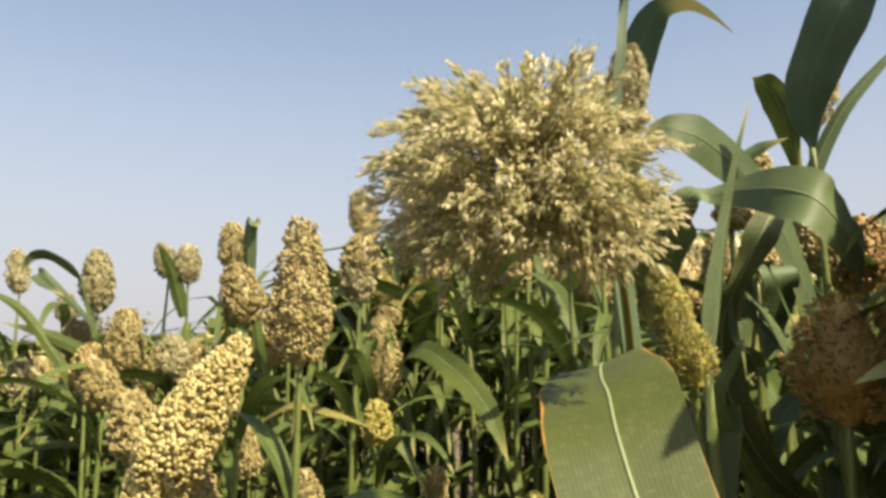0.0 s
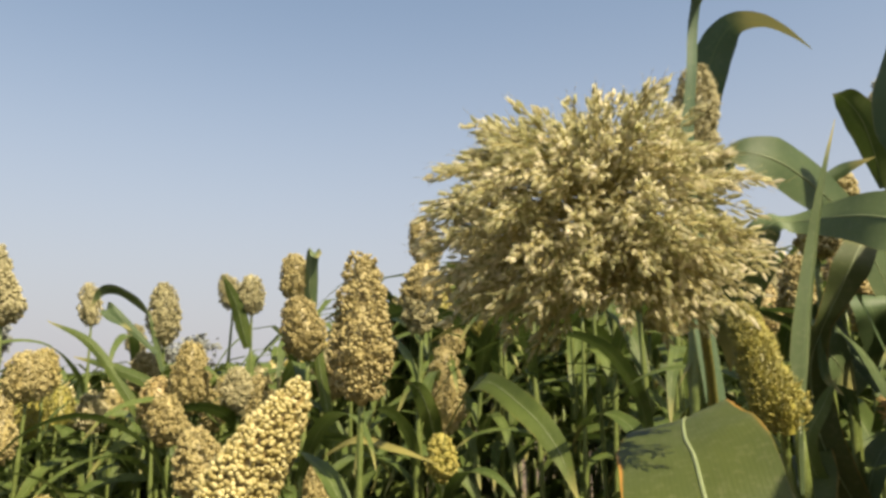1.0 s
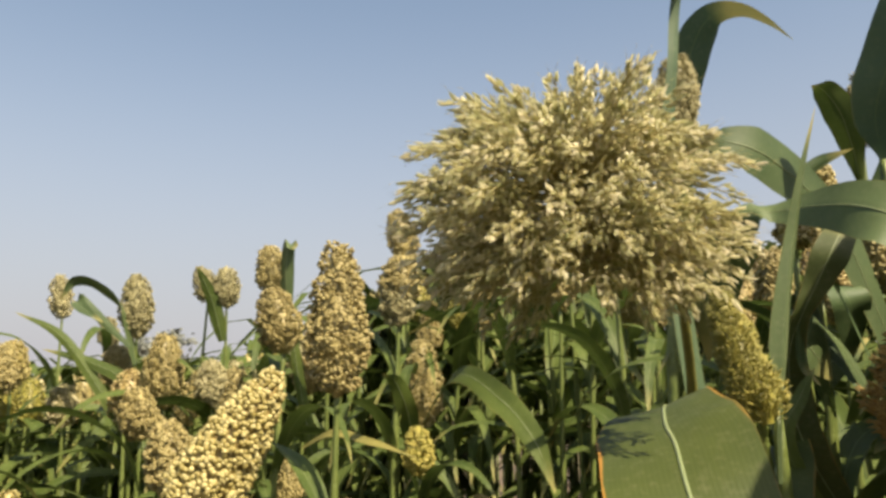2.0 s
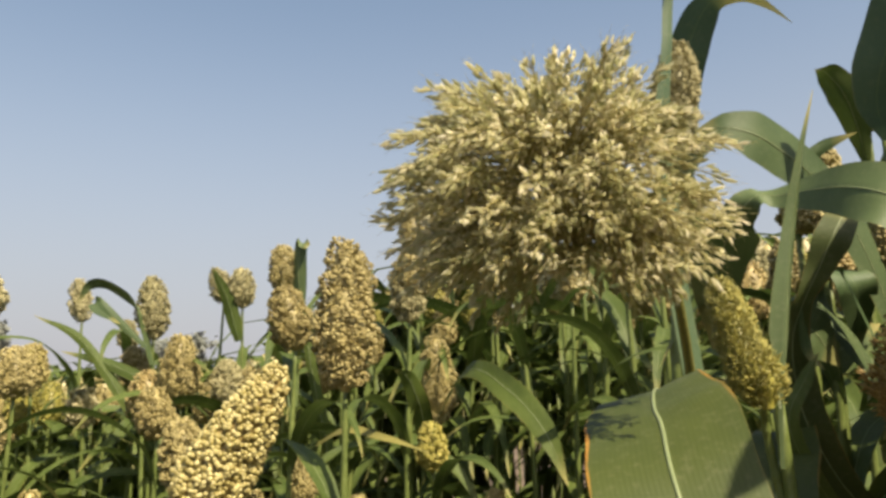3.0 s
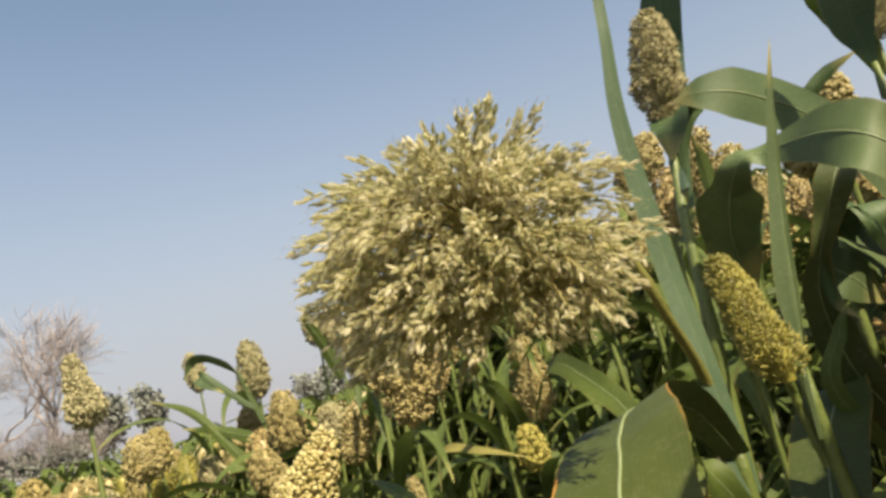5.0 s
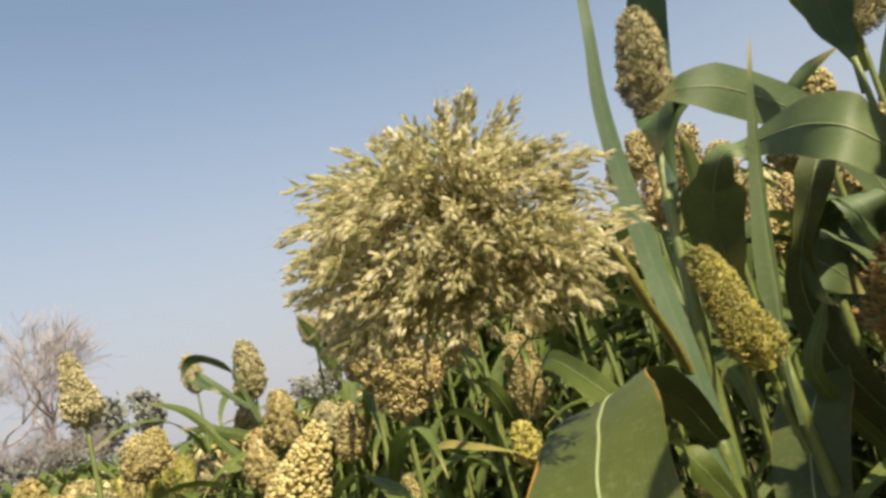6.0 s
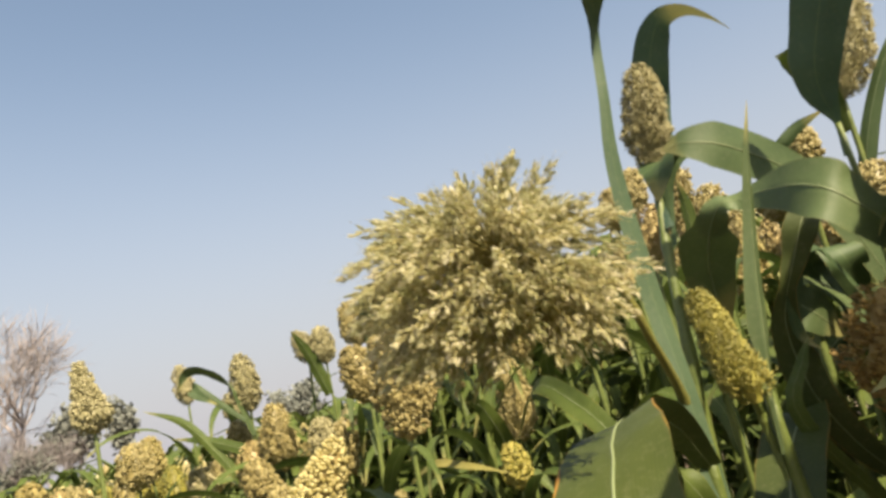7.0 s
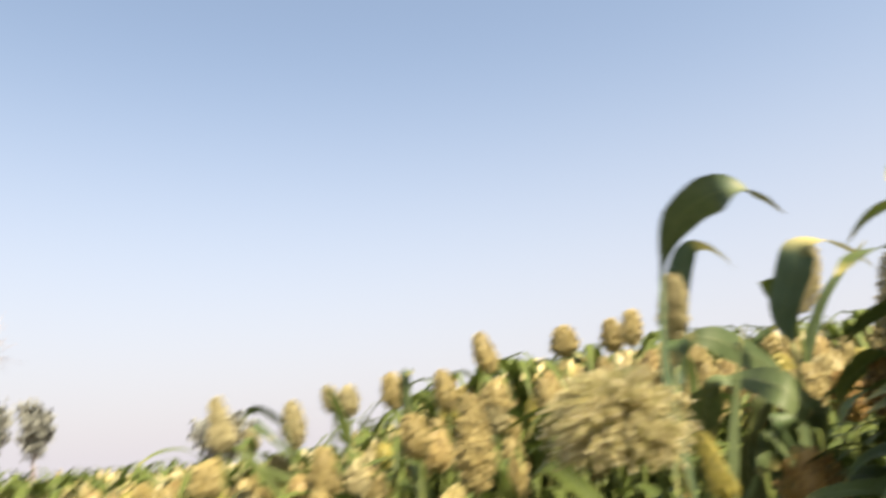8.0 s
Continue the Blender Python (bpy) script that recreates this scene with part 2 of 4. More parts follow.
def ribbon(geo, points, width, side, fold=0.25, n=22, across=6, wave=0.10, seed=0, widths=None, slot=0):
    """A leaf blade along a curve. side: the way across it, one for all or one a point; fold: the keel's angle; wave: the margins' ripple."""
    rnd = np.random.RandomState(seed)
    c = spline(points, n)
    u = np.linspace(0, 1, n)
    t = unit(np.gradient(c, axis=0))
    sd = np.asarray(side, float)
    sd = np.broadcast_to(sd, (n, 3)) if sd.ndim == 1 else spline(sd, n)
    s = unit(sd - t * (sd * t).sum(1, keepdims=True))
    nn = np.cross(t, s)
    half = 0.5 * width * (leaf_width(u) if widths is None else np.interp(u, np.linspace(0, 1, len(widths)), widths))
    v = np.linspace(-1, 1, across + 1)
    ph, k = rnd.uniform(0, 6.28, 2), rnd.uniform(9, 17, 2)
    fl = fold * (1 - 0.5 * u)
    rip = np.where(v[None] > 0, np.sin(k[0] * u + ph[0])[:, None], np.sin(k[1] * u + ph[1])[:, None]) * np.abs(v)[None] ** 2 * wave
    lift = np.abs(v)[None] * np.sin(fl)[:, None] - 0.25 * (v[None] ** 2) * np.sin(fl)[:, None] + rip
    g = c[:, None] + half[:, None, None] * (s[:, None] * (v[None] * np.cos(fl)[:, None])[..., None] + nn[:, None] * lift[..., None])
    w = across + 1
    faces = [(i * w + j, i * w + j + 1, (i + 1) * w + j + 1, (i + 1) * w + j) for i in range(n - 1) for j in range(across)]
    uv = np.stack(np.broadcast_arrays(u[:, None], (v[None] + 1) / 2), -1).reshape(-1, 2)
    geo.add(g, faces, slot, uv)
    return c, nn, half


def leaf_part(parent, points, width, side, material_used=LEAF, label="", rib=True, **more):
    geo = Geo()
    c, nn, half = ribbon(geo, points, width, side, **more)
    ob = part("leaf", geo, material_used, parent, label)
    if rib:
        g = Geo()
        k = slice(0, len(c) - 3)
        tube(g, c[k], np.clip(half[k] * 0.030, 0.0004, 0.0015), 6)
        part("midrib", g, RIB, ob)
    return ob


ICO = bmesh.new()
bmesh.ops.create_icosphere(ICO, subdivisions=1, radius=1.0)
BALL = (np.array([v.co[:] for v in ICO.verts]), [tuple(v.index for v in f.verts) for f in ICO.faces])
ICO.free()
OCTA = (np.array([(0, 0, -1.0), (1, 0, 0), (0, 1, 0), (-1, 0, 0), (0, -1, 0), (0, 0, 1.0)]),
        [(0, 2, 1), (0, 3, 2), (0, 4, 3), (0, 1, 4), (1, 2, 5), (2, 3, 5), (3, 4, 5), (4, 1, 5)])


def husk_shape():
    """A pointed spikelet, 1 long along z."""
    v, f = [(0, 0, 0)], []
    for z, r in ((0.22, 0.17), (0.55, 0.19)):
        v += [(r * math.cos(a * 1.2566), 0.75 * r * math.sin(a * 1.2566), z) for a in range(5)]
    v.append((0.03, 0, 1))
    for j in range(5):
        k = (j + 1) % 5
        f += [(0, 1 + k, 1 + j), (1 + j, 1 + k, 6 + k, 6 + j), (6 + j, 6 + k, 11)]
    return np.array(v), f


HUSK = husk_shape()


def scatter(geo, shape, places, axes, sizes, slot=0, rnd=None):
    """Many copies of a small shape in one mesh: z along each axis, sizes (n, 3)."""
    v, f = shape
    places, axes, sizes = np.asarray(places, float), unit(np.asarray(axes, float)), np.asarray(sizes, float)
    rnd = rnd or np.random.RandomState(1)
    ref = unit(rnd.normal(size=places.shape))
    x = unit(np.cross(axes, ref))
    y = np.cross(axes, x)
    w = v[None] * sizes[:, None]
    g = places[:, None] + w[..., 0:1] * x[:, None] + w[..., 1:2] * y[:, None] + w[..., 2:3] * axes[:, None]
    k = len(v)
    faces = [tuple(i + b for i in face) for b in range(0, k * len(places), k) for face in f]
    geo.add(g, faces, slot)


def head_profile(u, shape):
    """Radius of a head from its base (0) to its tip (1)."""
    if shape == "cone":
        return np.clip(0.45 + 3.2 * u, 0, 1) * np.clip(1.06 - u**1.1, 0.0, 1) ** 0.78
    if shape == "tapered":
        return np.clip(0.38 + 1.9 * u, 0, 1) * np.clip(1.05 - u**1.25, 0.0, 1) ** 0.72
    if shape == "drooping":
        return np.clip(0.5 + 2.6 * u, 0, 1) * (1.04 - 0.42 * u) * np.clip(1.03 - u**6, 0.0, 1) ** 0.5
    if shape == "loose":
        return np.clip(0.35 + 2.0 * u, 0, 1) * np.clip(1.08 - u**2.2, 0.0, 1) ** 0.7
    return np.clip(0.40 + 2.4 * u, 0, 1) * np.clip(1.04 - u**2.8, 0.0, 1) ** 0.6


def grain_head(parent, base, tip, radius, kind="ripe", shape="oval", clusters=120, per=9, grain=0.0028, seed=0, label="", form=BALL, bend=0.0, relief=0.6):
    """A head of grain: a core, and branchlets whose kernels sit in small knots all round it."""
    rnd = np.random.RandomState(seed)
    base, tip = np.asarray(base, float), np.asarray(tip, float)
    axis = tip - base
    length = np.linalg.norm(axis)
    z = axis / length
    x = unit(np.cross(z, (0.2, 1.0, 0.1)))
    y = np.cross(z, x)
    bow = bend * length

    def place(u, r, a):
        u = np.asarray(u)[..., None]
        return base + axis * u + x * (bow * u * u) + (np.asarray(r) * np.cos(a))[..., None] * x + (np.asarray(r) * np.sin(a))[..., None] * y

    core = Geo()
    us = np.linspace(-0.04, 0.97, 12)
    sides = 12
    ang = np.linspace(0, 2 * math.pi, sides, endpoint=False)
    rr = radius * 0.84 * head_profile(np.clip(us, 0, 1), shape)
    rr[0] = 0.006
    ring = place(np.repeat(us[:, None], sides, 1), rr[:, None] * (1 + 0.04 * rnd.normal(size=(12, sides))), ang[None])
    faces = [(i * sides + j, i * sides + (j + 1) % sides, (i + 1) * sides + (j + 1) % sides, (i + 1) * sides + j) for i in range(11) for j in range(sides)]
    core.add(ring, faces + [tuple(range(11 * sides, 12 * sides))])
    # kernels in one close layer, heaped into knots with furrows between them
    count = clusters * per
    uu = np.linspace(0, 1, 400)
    cum = np.cumsum(head_profile(uu, shape) + 0.04)

    def spread(n):
        return np.interp((np.arange(n) + 0.5) / n, cum / cum[-1], uu), np.arange(n) * 2.39996

    ku, ka = spread(clusters)
    ku, ka = ku + rnd.normal(0, 0.02, clusters), ka + rnd.normal(0, 0.3, clusters)
    gu, ga = spread(count)
    gu, ga = np.clip(gu + rnd.normal(0, 0.012, count), 0, 1), ga + rnd.normal(0, 0.12, count)

    def flat(u, a):
        r = radius * (head_profile(np.clip(u, 0, 1), shape) + 0.05)
        return np.stack([r * np.cos(a), r * np.sin(a), u * length], -1)

    gp, kp = flat(gu, ga), flat(ku, ka)
    dist = np.sqrt(((gp[:, None] - kp[None]) ** 2).sum(-1))
    mine = dist.argmin(1)
    knot = math.sqrt(5.0 * radius * length / clusters / math.pi) * 1.15
    heap = np.clip(1 - (dist.min(1) / knot) ** 2, -0.6, 1)
    swell = rnd.normal(0, 0.08, clusters)[mine]
    gr = radius * head_profile(gu, shape) * (0.90 + swell * min(relief * 1.6, 1.0) + rnd.normal(0, 0.02, count)) + knot * relief * heap
    places = place(gu, gr, ga)
    out = unit(places - place(gu, 0 * gr, ga))
    axes = out + z * rnd.uniform(0.2, 0.9, (count, 1)) + rnd.normal(0, 0.35, (count, 3))
    size = grain * rnd.uniform(0.75, 1.2, (count, 1)) * np.array([1, 1, 1.25])
    if form is HUSK:
        size = grain * rnd.uniform(0.8, 1.25, (count, 1)) * np.array([2.7, 2.7, 4.6])
    geo = Geo()
    scatter(geo, form, places.reshape(-1, 3), axes.reshape(-1, 3), size.reshape(-1, 3), 0, rnd)
    head = part("grain_head", geo, GRAIN[kind], parent, label)
    part("core", core, GRAIN["brown" if kind == "cream" else kind], head)
    return head


def stalk_part(parent, foot, top, r0=0.011, r1=0.0045, seed=0, name="stalk", via=None, material_used=STALK):
    """A stem with swollen nodes, from foot to top."""
    rnd = np.random.RandomState(seed)
    foot, top = np.asarray(foot, float), np.asarray(top, float)
    if via is None:
        via = foot * 0.45 + top * 0.55 + np.append(rnd.normal(0, 0.012, 2), 0)
    n = 30
    c = spline([foot, *np.atleast_2d(via), top], n)
    u = np.linspace(0, 1, n)
    r = r0 + (r1 - r0) * u**1.3
    for k in (5, 11, 16, 21, 25):
        r[k] *= 1.28
    g = Geo()
    tube(g, c, r, 8)
    part(name, g, material_used, parent)
    return c


def free_leaf(parent, root, azimuth, length, width, rise=68, fall=-45, seed=0, material_used=LEAF, rib=False, n=14, label=""):
    """A leaf that leaves the stalk upwards, arches over and hangs."""
    rnd = np.random.RandomState(seed)
    steps = 6
    el = np.radians(np.linspace(rise, fall, steps))
    az = math.radians(azimuth) + np.cumsum(rnd.normal(0, 0.10, steps))
    step = np.stack([np.cos(el) * np.cos(az), np.cos(el) * np.sin(az), np.sin(el)], -1) * length / steps
    pts = np.vstack([root, root + np.cumsum(step, 0)])
    a = math.radians(azimuth) + math.pi / 2
    tw = rnd.normal(0, 0.35)
    sides = [(math.cos(a), math.sin(a), tw * k / 3 * 0.8) for k in range(steps + 1)]
    return leaf_part(parent, pts, width, sides, material_used, label, rib, fold=rnd.uniform(0.2, 0.5), n=n, across=4, wave=rnd.uniform(0.05, 0.2), seed=seed)


def thing(name, place, label, category, group=""):
    ob = new(name)
    ob.location = place
    ob.empty_display_size = 0.1
    return tagged(ob, label, category, group)


# ---------------------------------------------------------------- ground
def ground_sheet():
    """Tilled soil: fine near the camera, out to the horizon."""
    g = Geo()
    r = np.concatenate([[0.0], np.geomspace(0.4, 2500, 60)])
    a = np.linspace(0, 2 * math.pi, 72, endpoint=False)
    x, y = r[:, None] * np.cos(a), 2.0 + r[:, None] * np.sin(a)
    z = np.array([[0.05 * noise.noise((px * 1.7, py * 1.7, 0)) + 0.03 * noise.noise((px * 6, py * 6, 3)) if rr < 40 else 0.0
                   for px, py in zip(row_x, row_y)] for rr, row_x, row_y in zip(r, x, y)]) - 0.02
    n = len(a)
    faces = [(i * n + j, i * n + (j + 1) % n, (i + 1) * n + (j + 1) % n, (i + 1) * n + j) for i in range(len(r) - 1) for j in range(n)]
    g.add(np.stack([x, y, z], -1), faces)
    ob = new("ground", g.mesh("ground", [SOIL]))
    return tagged(ob, "dry brown tilled soil under the sorghum field", "ground", kind="structure")


ground_sheet()


# ---------------------------------------------------------------- plants in front
def sorghum(base, tip, radius, kind="ripe", shape="oval", seed=0, label="", leaves=4, clusters=130, per=14, grain=0.0028, form=BALL,
            foot=None, rise=(55, 75), reach=(0.40, 0.62), drop=(0.10, 0.55), width=0.044, turn=None, bend=0.0, r1=0.0045, relief=0.8):
    """A sorghum plant with one head, its stalk and some arching leaves; the head's base and tip are world places."""
    rnd = np.random.RandomState(seed)
    base, tip = np.array(base), np.array(tip)
    if foot is None:
        foot = (base[0] + rnd.normal(0, 0.03), base[1] + rnd.uniform(-0.02, 0.05))
    root = np.array([foot[0], foot[1], 0.0])
    ob = thing("sorghum_plant", root, label or "green sorghum plant with a compact tan seed head on soil", "sorghum", "sorghum plants")
    b, t = base - root, tip - root
    c = stalk_part(ob, (0, 0, -0.03), b + (t - b) * 0.06, seed=seed, r1=r1)
    grain_head(ob, b, t, radius, kind, shape, clusters, per, grain, seed, form=form, bend=bend, relief=relief)
    az = rnd.uniform(0, 360) if turn is None else turn
    for k in range(leaves):
        h = b[2] - drop[0] - (drop[1] - drop[0]) * (k + rnd.uniform(0, 0.4)) / max(leaves, 1)
        spot = c[np.argmin(np.abs(c[:, 2] - h))]
        free_leaf(ob, spot, az + 180 * k + rnd.uniform(-30, 30), rnd.uniform(*reach), width * rnd.uniform(0.8, 1.2),
                  rnd.uniform(*rise), rnd.uniform(-70, -20), seed * 31 + k, n=16)
    return ob


# the open, spreading panicle
def spikelet_shape():
    """A plump pointed spikelet, 1 long along z: two hollow glumes, parted a little at the tip."""
    v, f = [], []
    for turn in (0.0, math.pi):
        k = len(v)
        for z, half, out in ((0.0, 0.05, 0.02), (0.22, 0.19, 0.15), (0.5, 0.21, 0.19), (0.78, 0.12, 0.16)):
            for a in (-1.0, -0.45, 0.45, 1.0):
                x, y = half * a, out * (1 - 0.85 * abs(a)) + 0.01
                v.append((x * math.cos(turn) - y * math.sin(turn), x * math.sin(turn) + y * math.cos(turn), z))
        v.append((-0.14 * math.sin(turn), 0.14 * math.cos(turn), 1.0))
        f += [(k + 4 * r + c, k + 4 * r + c + 1, k + 4 * r + c + 5, k + 4 * r + c + 4) for r in range(3) for c in range(3)]
        f += [(k + 12 + c, k + 13 + c, k + 16) for c in range(3)]
    return np.array(v), f


SPIKELET = spikelet_shape()


def open_panicle(parent, base, top, centre, size, count, seed, label):
    """A loose panicle: a rachis whose thin branches fan out into a wide dome and droop, each ending in plumes of plump spikelets with awns."""
    rnd = np.random.RandomState(seed)
    base, top, centre, size = (np.asarray(a, float) for a in (base, top, centre, size))
    g = Geo()
    tube(g, spline([base, (base + top) / 2, top], 12), np.linspace(0.0030, 0.0012, 12), 7)
    rachis = part("panicle", g, TWIG, parent, label)
    for k in range(count + 36):
        up = -0.66 + 1.64 * (k + 0.5) / count
        az = k * 2.39996 + rnd.normal(0, 0.15)
        if k >= count:      # extra drooping branches fill the underside that faces the camera
            up, az = rnd.uniform(-0.80, -0.15), math.radians(rnd.uniform(175, 375))
        flat = math.sqrt(max(0.0, 1 - up * up)) if up < 1 else 0.0
        way = np.array([flat * math.cos(az), flat * math.sin(az), up])
        lean = math.degrees(math.atan2(way[0], way[2]))
        lobes = 1 + 0.04 * math.sin(3 * az + 1.0) + 0.05 * math.sin(5 * az + 4 * up)
        if up > 0:      # one tall plume on the crown, a notch beside it, then a lower shoulder
            lobes += 0.11 * math.exp(-((lean - 24) / 11) ** 2) - 0.18 * math.exp(-((lean - 47) / 9) ** 2) - 0.06 * math.exp(-((lean + 6) / 9) ** 2)
        if k < count and up < 0.25 and 0.15 < way[0] and rnd.rand() < 0.3:
            continue
        start = base + (top - base) * min(max(0.45 + 0.55 * up, 0.03), 1.0)
        geo = Geo()
        places, axes, sizes, awn_p, awn_a = [], [], [], [], []
        reach = lobes * (rnd.uniform(0.90, 1.05) if k < count else rnd.uniform(0.55, 0.95))
        for q in range(3):      # each branch forks into plumes
            spread = rnd.normal(0, 0.17 - 0.07 * max(up, 0), 3) if q else np.zeros(3)
            end = centre + unit(way + spread) * size * reach * (1 if q == 0 else rnd.uniform(0.72, 1.0))
            if up < 0:      # the lower branches hang
                end[2] -= 0.011 * min(1.0, -2.5 * up) * (1 - 0.5 * flat)
            ln = np.linalg.norm(end - start)
            n = 12
            rise = np.array([0, 0, ln * (0.12 - 0.08 * up if up > 0 else 0.07)])
            c = spline([start, start * 0.66 + end * 0.34 + rise * 0.8, start * 0.3 + end * 0.7 + rise, end], n) + np.cumsum(rnd.normal(0, 0.0008, (n, 3)), 0)
            tube(geo, c, np.linspace(0.0007, 0.0004, n), 4, 1)
            tan = unit(np.gradient(c, axis=0))
            first = 1 - rnd.uniform(0.045, 0.062) / max(ln, 0.07)
            wide = rnd.uniform(0.0065, 0.0100)
            for w in range(27):
                u = (w + rnd.rand()) / 27
                at = (first + (1 - first) * u) * (n - 1)
                i = min(int(at), n - 2)
                o = c[i] + (c[i + 1] - c[i]) * (at - i)
                side = unit(np.cross(tan[i], unit(rnd.normal(size=3))))
                off = wide * (math.sin(math.pi * min(0.18 + 0.82 * u, 0.97)) ** 0.7) * rnd.uniform(0.4, 1.0)
                a = unit(tan[i] + side * 0.55 * (1.15 - u) + rnd.normal(0, 0.20 if up > 0 else 0.32, 3))
                foot = o + side * off
                tube(geo, np.stack([o - tan[i] * 0.004, foot]), [0.0003, 0.0003], 3, 1)
                long = rnd.uniform(0.0068, 0.0096)
                places.append(foot)
                axes.append(a)
                sizes.append((long * rnd.uniform(0.62, 0.85), long * rnd.uniform(0.75, 1.05), long))
                if rnd.rand() < 0.4:
                    awn_p.append(foot + a * (long + 0.0035))
                    awn_a.append(unit(a + rnd.normal(0, 0.2, 3)))
        scatter(geo, SPIKELET, places, axes, sizes, 0, rnd)
        scatter(geo, OCTA, awn_p, awn_a, np.full((len(awn_p), 3), 1.0) * (0.00014, 0.00014, 0.0055), 1, rnd)
        part("branch", geo, [GRAIN["husk"], TWIG], rachis)
    return rachis


P0 = np.array([0.210, 0.95, 0.0])
broom = thing("sorghum_plant", P0, "tall sorghum plant with a wide open straw-yellow panicle", "sorghum", "sorghum plants")
stalk_part(broom, (0, 0, -0.03), np.array([0.092, 0.650, 1.590]) - P0, 0.0065, 0.0026, 5, material_used=STALK_YELLOW,
           via=np.array([(0.218, 0.945, 1.00), (0.220, 0.905, 1.39), (0.190, 0.800, 1.530), (0.170, 0.765, 1.590), (0.135, 0.705, 1.615)]) - P0)
open_panicle(broom, np.array([0.092, 0.648, 1.588]) - P0, np.array([0.066, 0.605, 1.628]) - P0, np.array([0.060, 0.600, 1.592]) - P0,
             (0.130, 0.126, 0.102), 118, 11, "open straw-yellow panicle with pointed husks and fine awns")
free_leaf(broom, np.array([0.217, 0.945, 0.95]) - P0, 200, 0.5, 0.06, 60, -50, 3)
free_leaf(broom, np.array([0.215, 0.946, 0.75]) - P0, 20, 0.5, 0.06, 60, -50, 4)


def world(points, origin):
    return [np.array(p) - origin for p in points]


# the plant with a broad leaf folded over towards the viewer and one tall upright leaf
B0 = np.array([0.235, 0.87, 0.0])
folded = thing("sorghum_plant", B0, "young sorghum plant with a broad folded leaf and arching leaf", "sorghum", "sorghum plants")
stalk_part(folded, (0, 0, -0.03), np.array([0.222, 0.868, 1.40]) - B0, 0.013, 0.007, 6)
leaf_part(folded, world([(0.222, 0.865, 1.375), (0.190, 0.800, 1.435), (0.144, 0.695, 1.456), (0.130, 0.640, 1.444), (0.128, 0.605, 1.432), (0.123, 0.56, 1.409),
                         (0.125, 0.53, 1.379), (0.130, 0.505, 1.345), (0.136, 0.485, 1.295)], B0), 0.109,
          [(0.55, -0.45, 0.60), (0.70, -0.35, 0.55), (0.93, -0.05, 0.36), (0.94, -0.08, 0.33), (0.95, -0.10, 0.26), (0.97, -0.10, 0.18), (0.98, -0.10, 0.12), (0.98, -0.10, 0.10), (0.98, -0.10, 0.08)],
          LEAF_EDGE, "broad green leaf folded over, with rusty margin", fold=0.10, n=40, across=10, wave=0.03, seed=4,
          widths=[0.22, 0.40, 0.66, 0.96, 0.98, 0.96, 0.94, 0.9, 0.3])
leaf_part(folded, world([(0.222, 0.862, 1.34), (0.219, 0.875, 1.45), (0.215, 0.885, 1.518), (0.211, 0.89, 1.571), (0.209, 0.89, 1.625), (0.207, 0.89, 1.692), (0.209, 0.89, 1.761),
                         (0.218, 0.89, 1.83), (0.230, 0.888, 1.930), (0.252, 0.79, 1.994), (0.298, 0.702, 2.018), (0.348, 0.659, 2.010), (0.385, 0.64, 1.985), (0.412, 0.63, 1.948)], B0), 0.080,
          [(0.86, 0.5, 0), (0.86, 0.5, 0), (0.86, 0.5, 0), (0.86, 0.5, 0), (0.86, 0.5, 0), (0.86, 0.5, 0), (0.86, 0.5, 0), (0.86, 0.5, 0), (0.95, 0.1, -0.1), (0.85, -0.1, -0.4), (0.7, -0.3, -0.5), (0.5, -0.6, -0.4), (0.3, -0.8, -0.3), (0.2, -1, 0)],
          LEAF_PALE, "tall upright leaf arching over at the top", rib=False, fold=0.22, n=70, across=8, wave=0.04, seed=9,
          widths=[0.36, 0.38, 0.39, 0.38, 0.36, 0.31, 0.26, 0.20, 0.14, 0.9, 1.05, 0.7, 0.3, 0.03])
leaf_part(folded, world([(0.222, 0.862, 1.31), (0.192, 0.84, 1.368), (0.172, 0.835, 1.395), (0.148, 0.825, 1.412)], B0), 0.036,
          (-0.5, -0.3, 0.7), LEAF, "short leaf with a pale midrib", fold=0.25, n=18, wave=0.05, seed=62, widths=[0.4, 1.0, 0.8, 0.03])

# the plant with the young yellow head and the upright spike of a leaf
A0 = np.array([0.325, 0.915, 0.0])
young = thing("sorghum_plant", A0, "sorghum plant with a small yellow-green young head and spiky leaf", "sorghum", "sorghum plants")
stalk_part(young, (0, 0, -0.03), np.array([0.308, 0.909, 1.445]) - A0, 0.013, 0.0065, 7)
stalk_part(young, np.array([0.305, 0.915, 1.34]) - A0, np.array([0.287, 0.890, 1.455]) - A0, 0.005, 0.004, 8, "peduncle")
grain_head(young, np.array([0.285, 0.888, 1.444]) - A0, np.array([0.260, 0.926, 1.571]) - A0, 0.0205, "green", "drooping", 130, 36, 0.0016, 12,
           "dense yellow-green young seed head", HUSK, relief=0.7)
grain_head(young, np.array([0.291, 0.888, 1.434]) - A0, np.array([0.279, 0.895, 1.495]) - A0, 0.0185, "green", "loose", 40, 12, 0.0018, 13,
           "loose drooping lower branchlets", HUSK, relief=1.3)
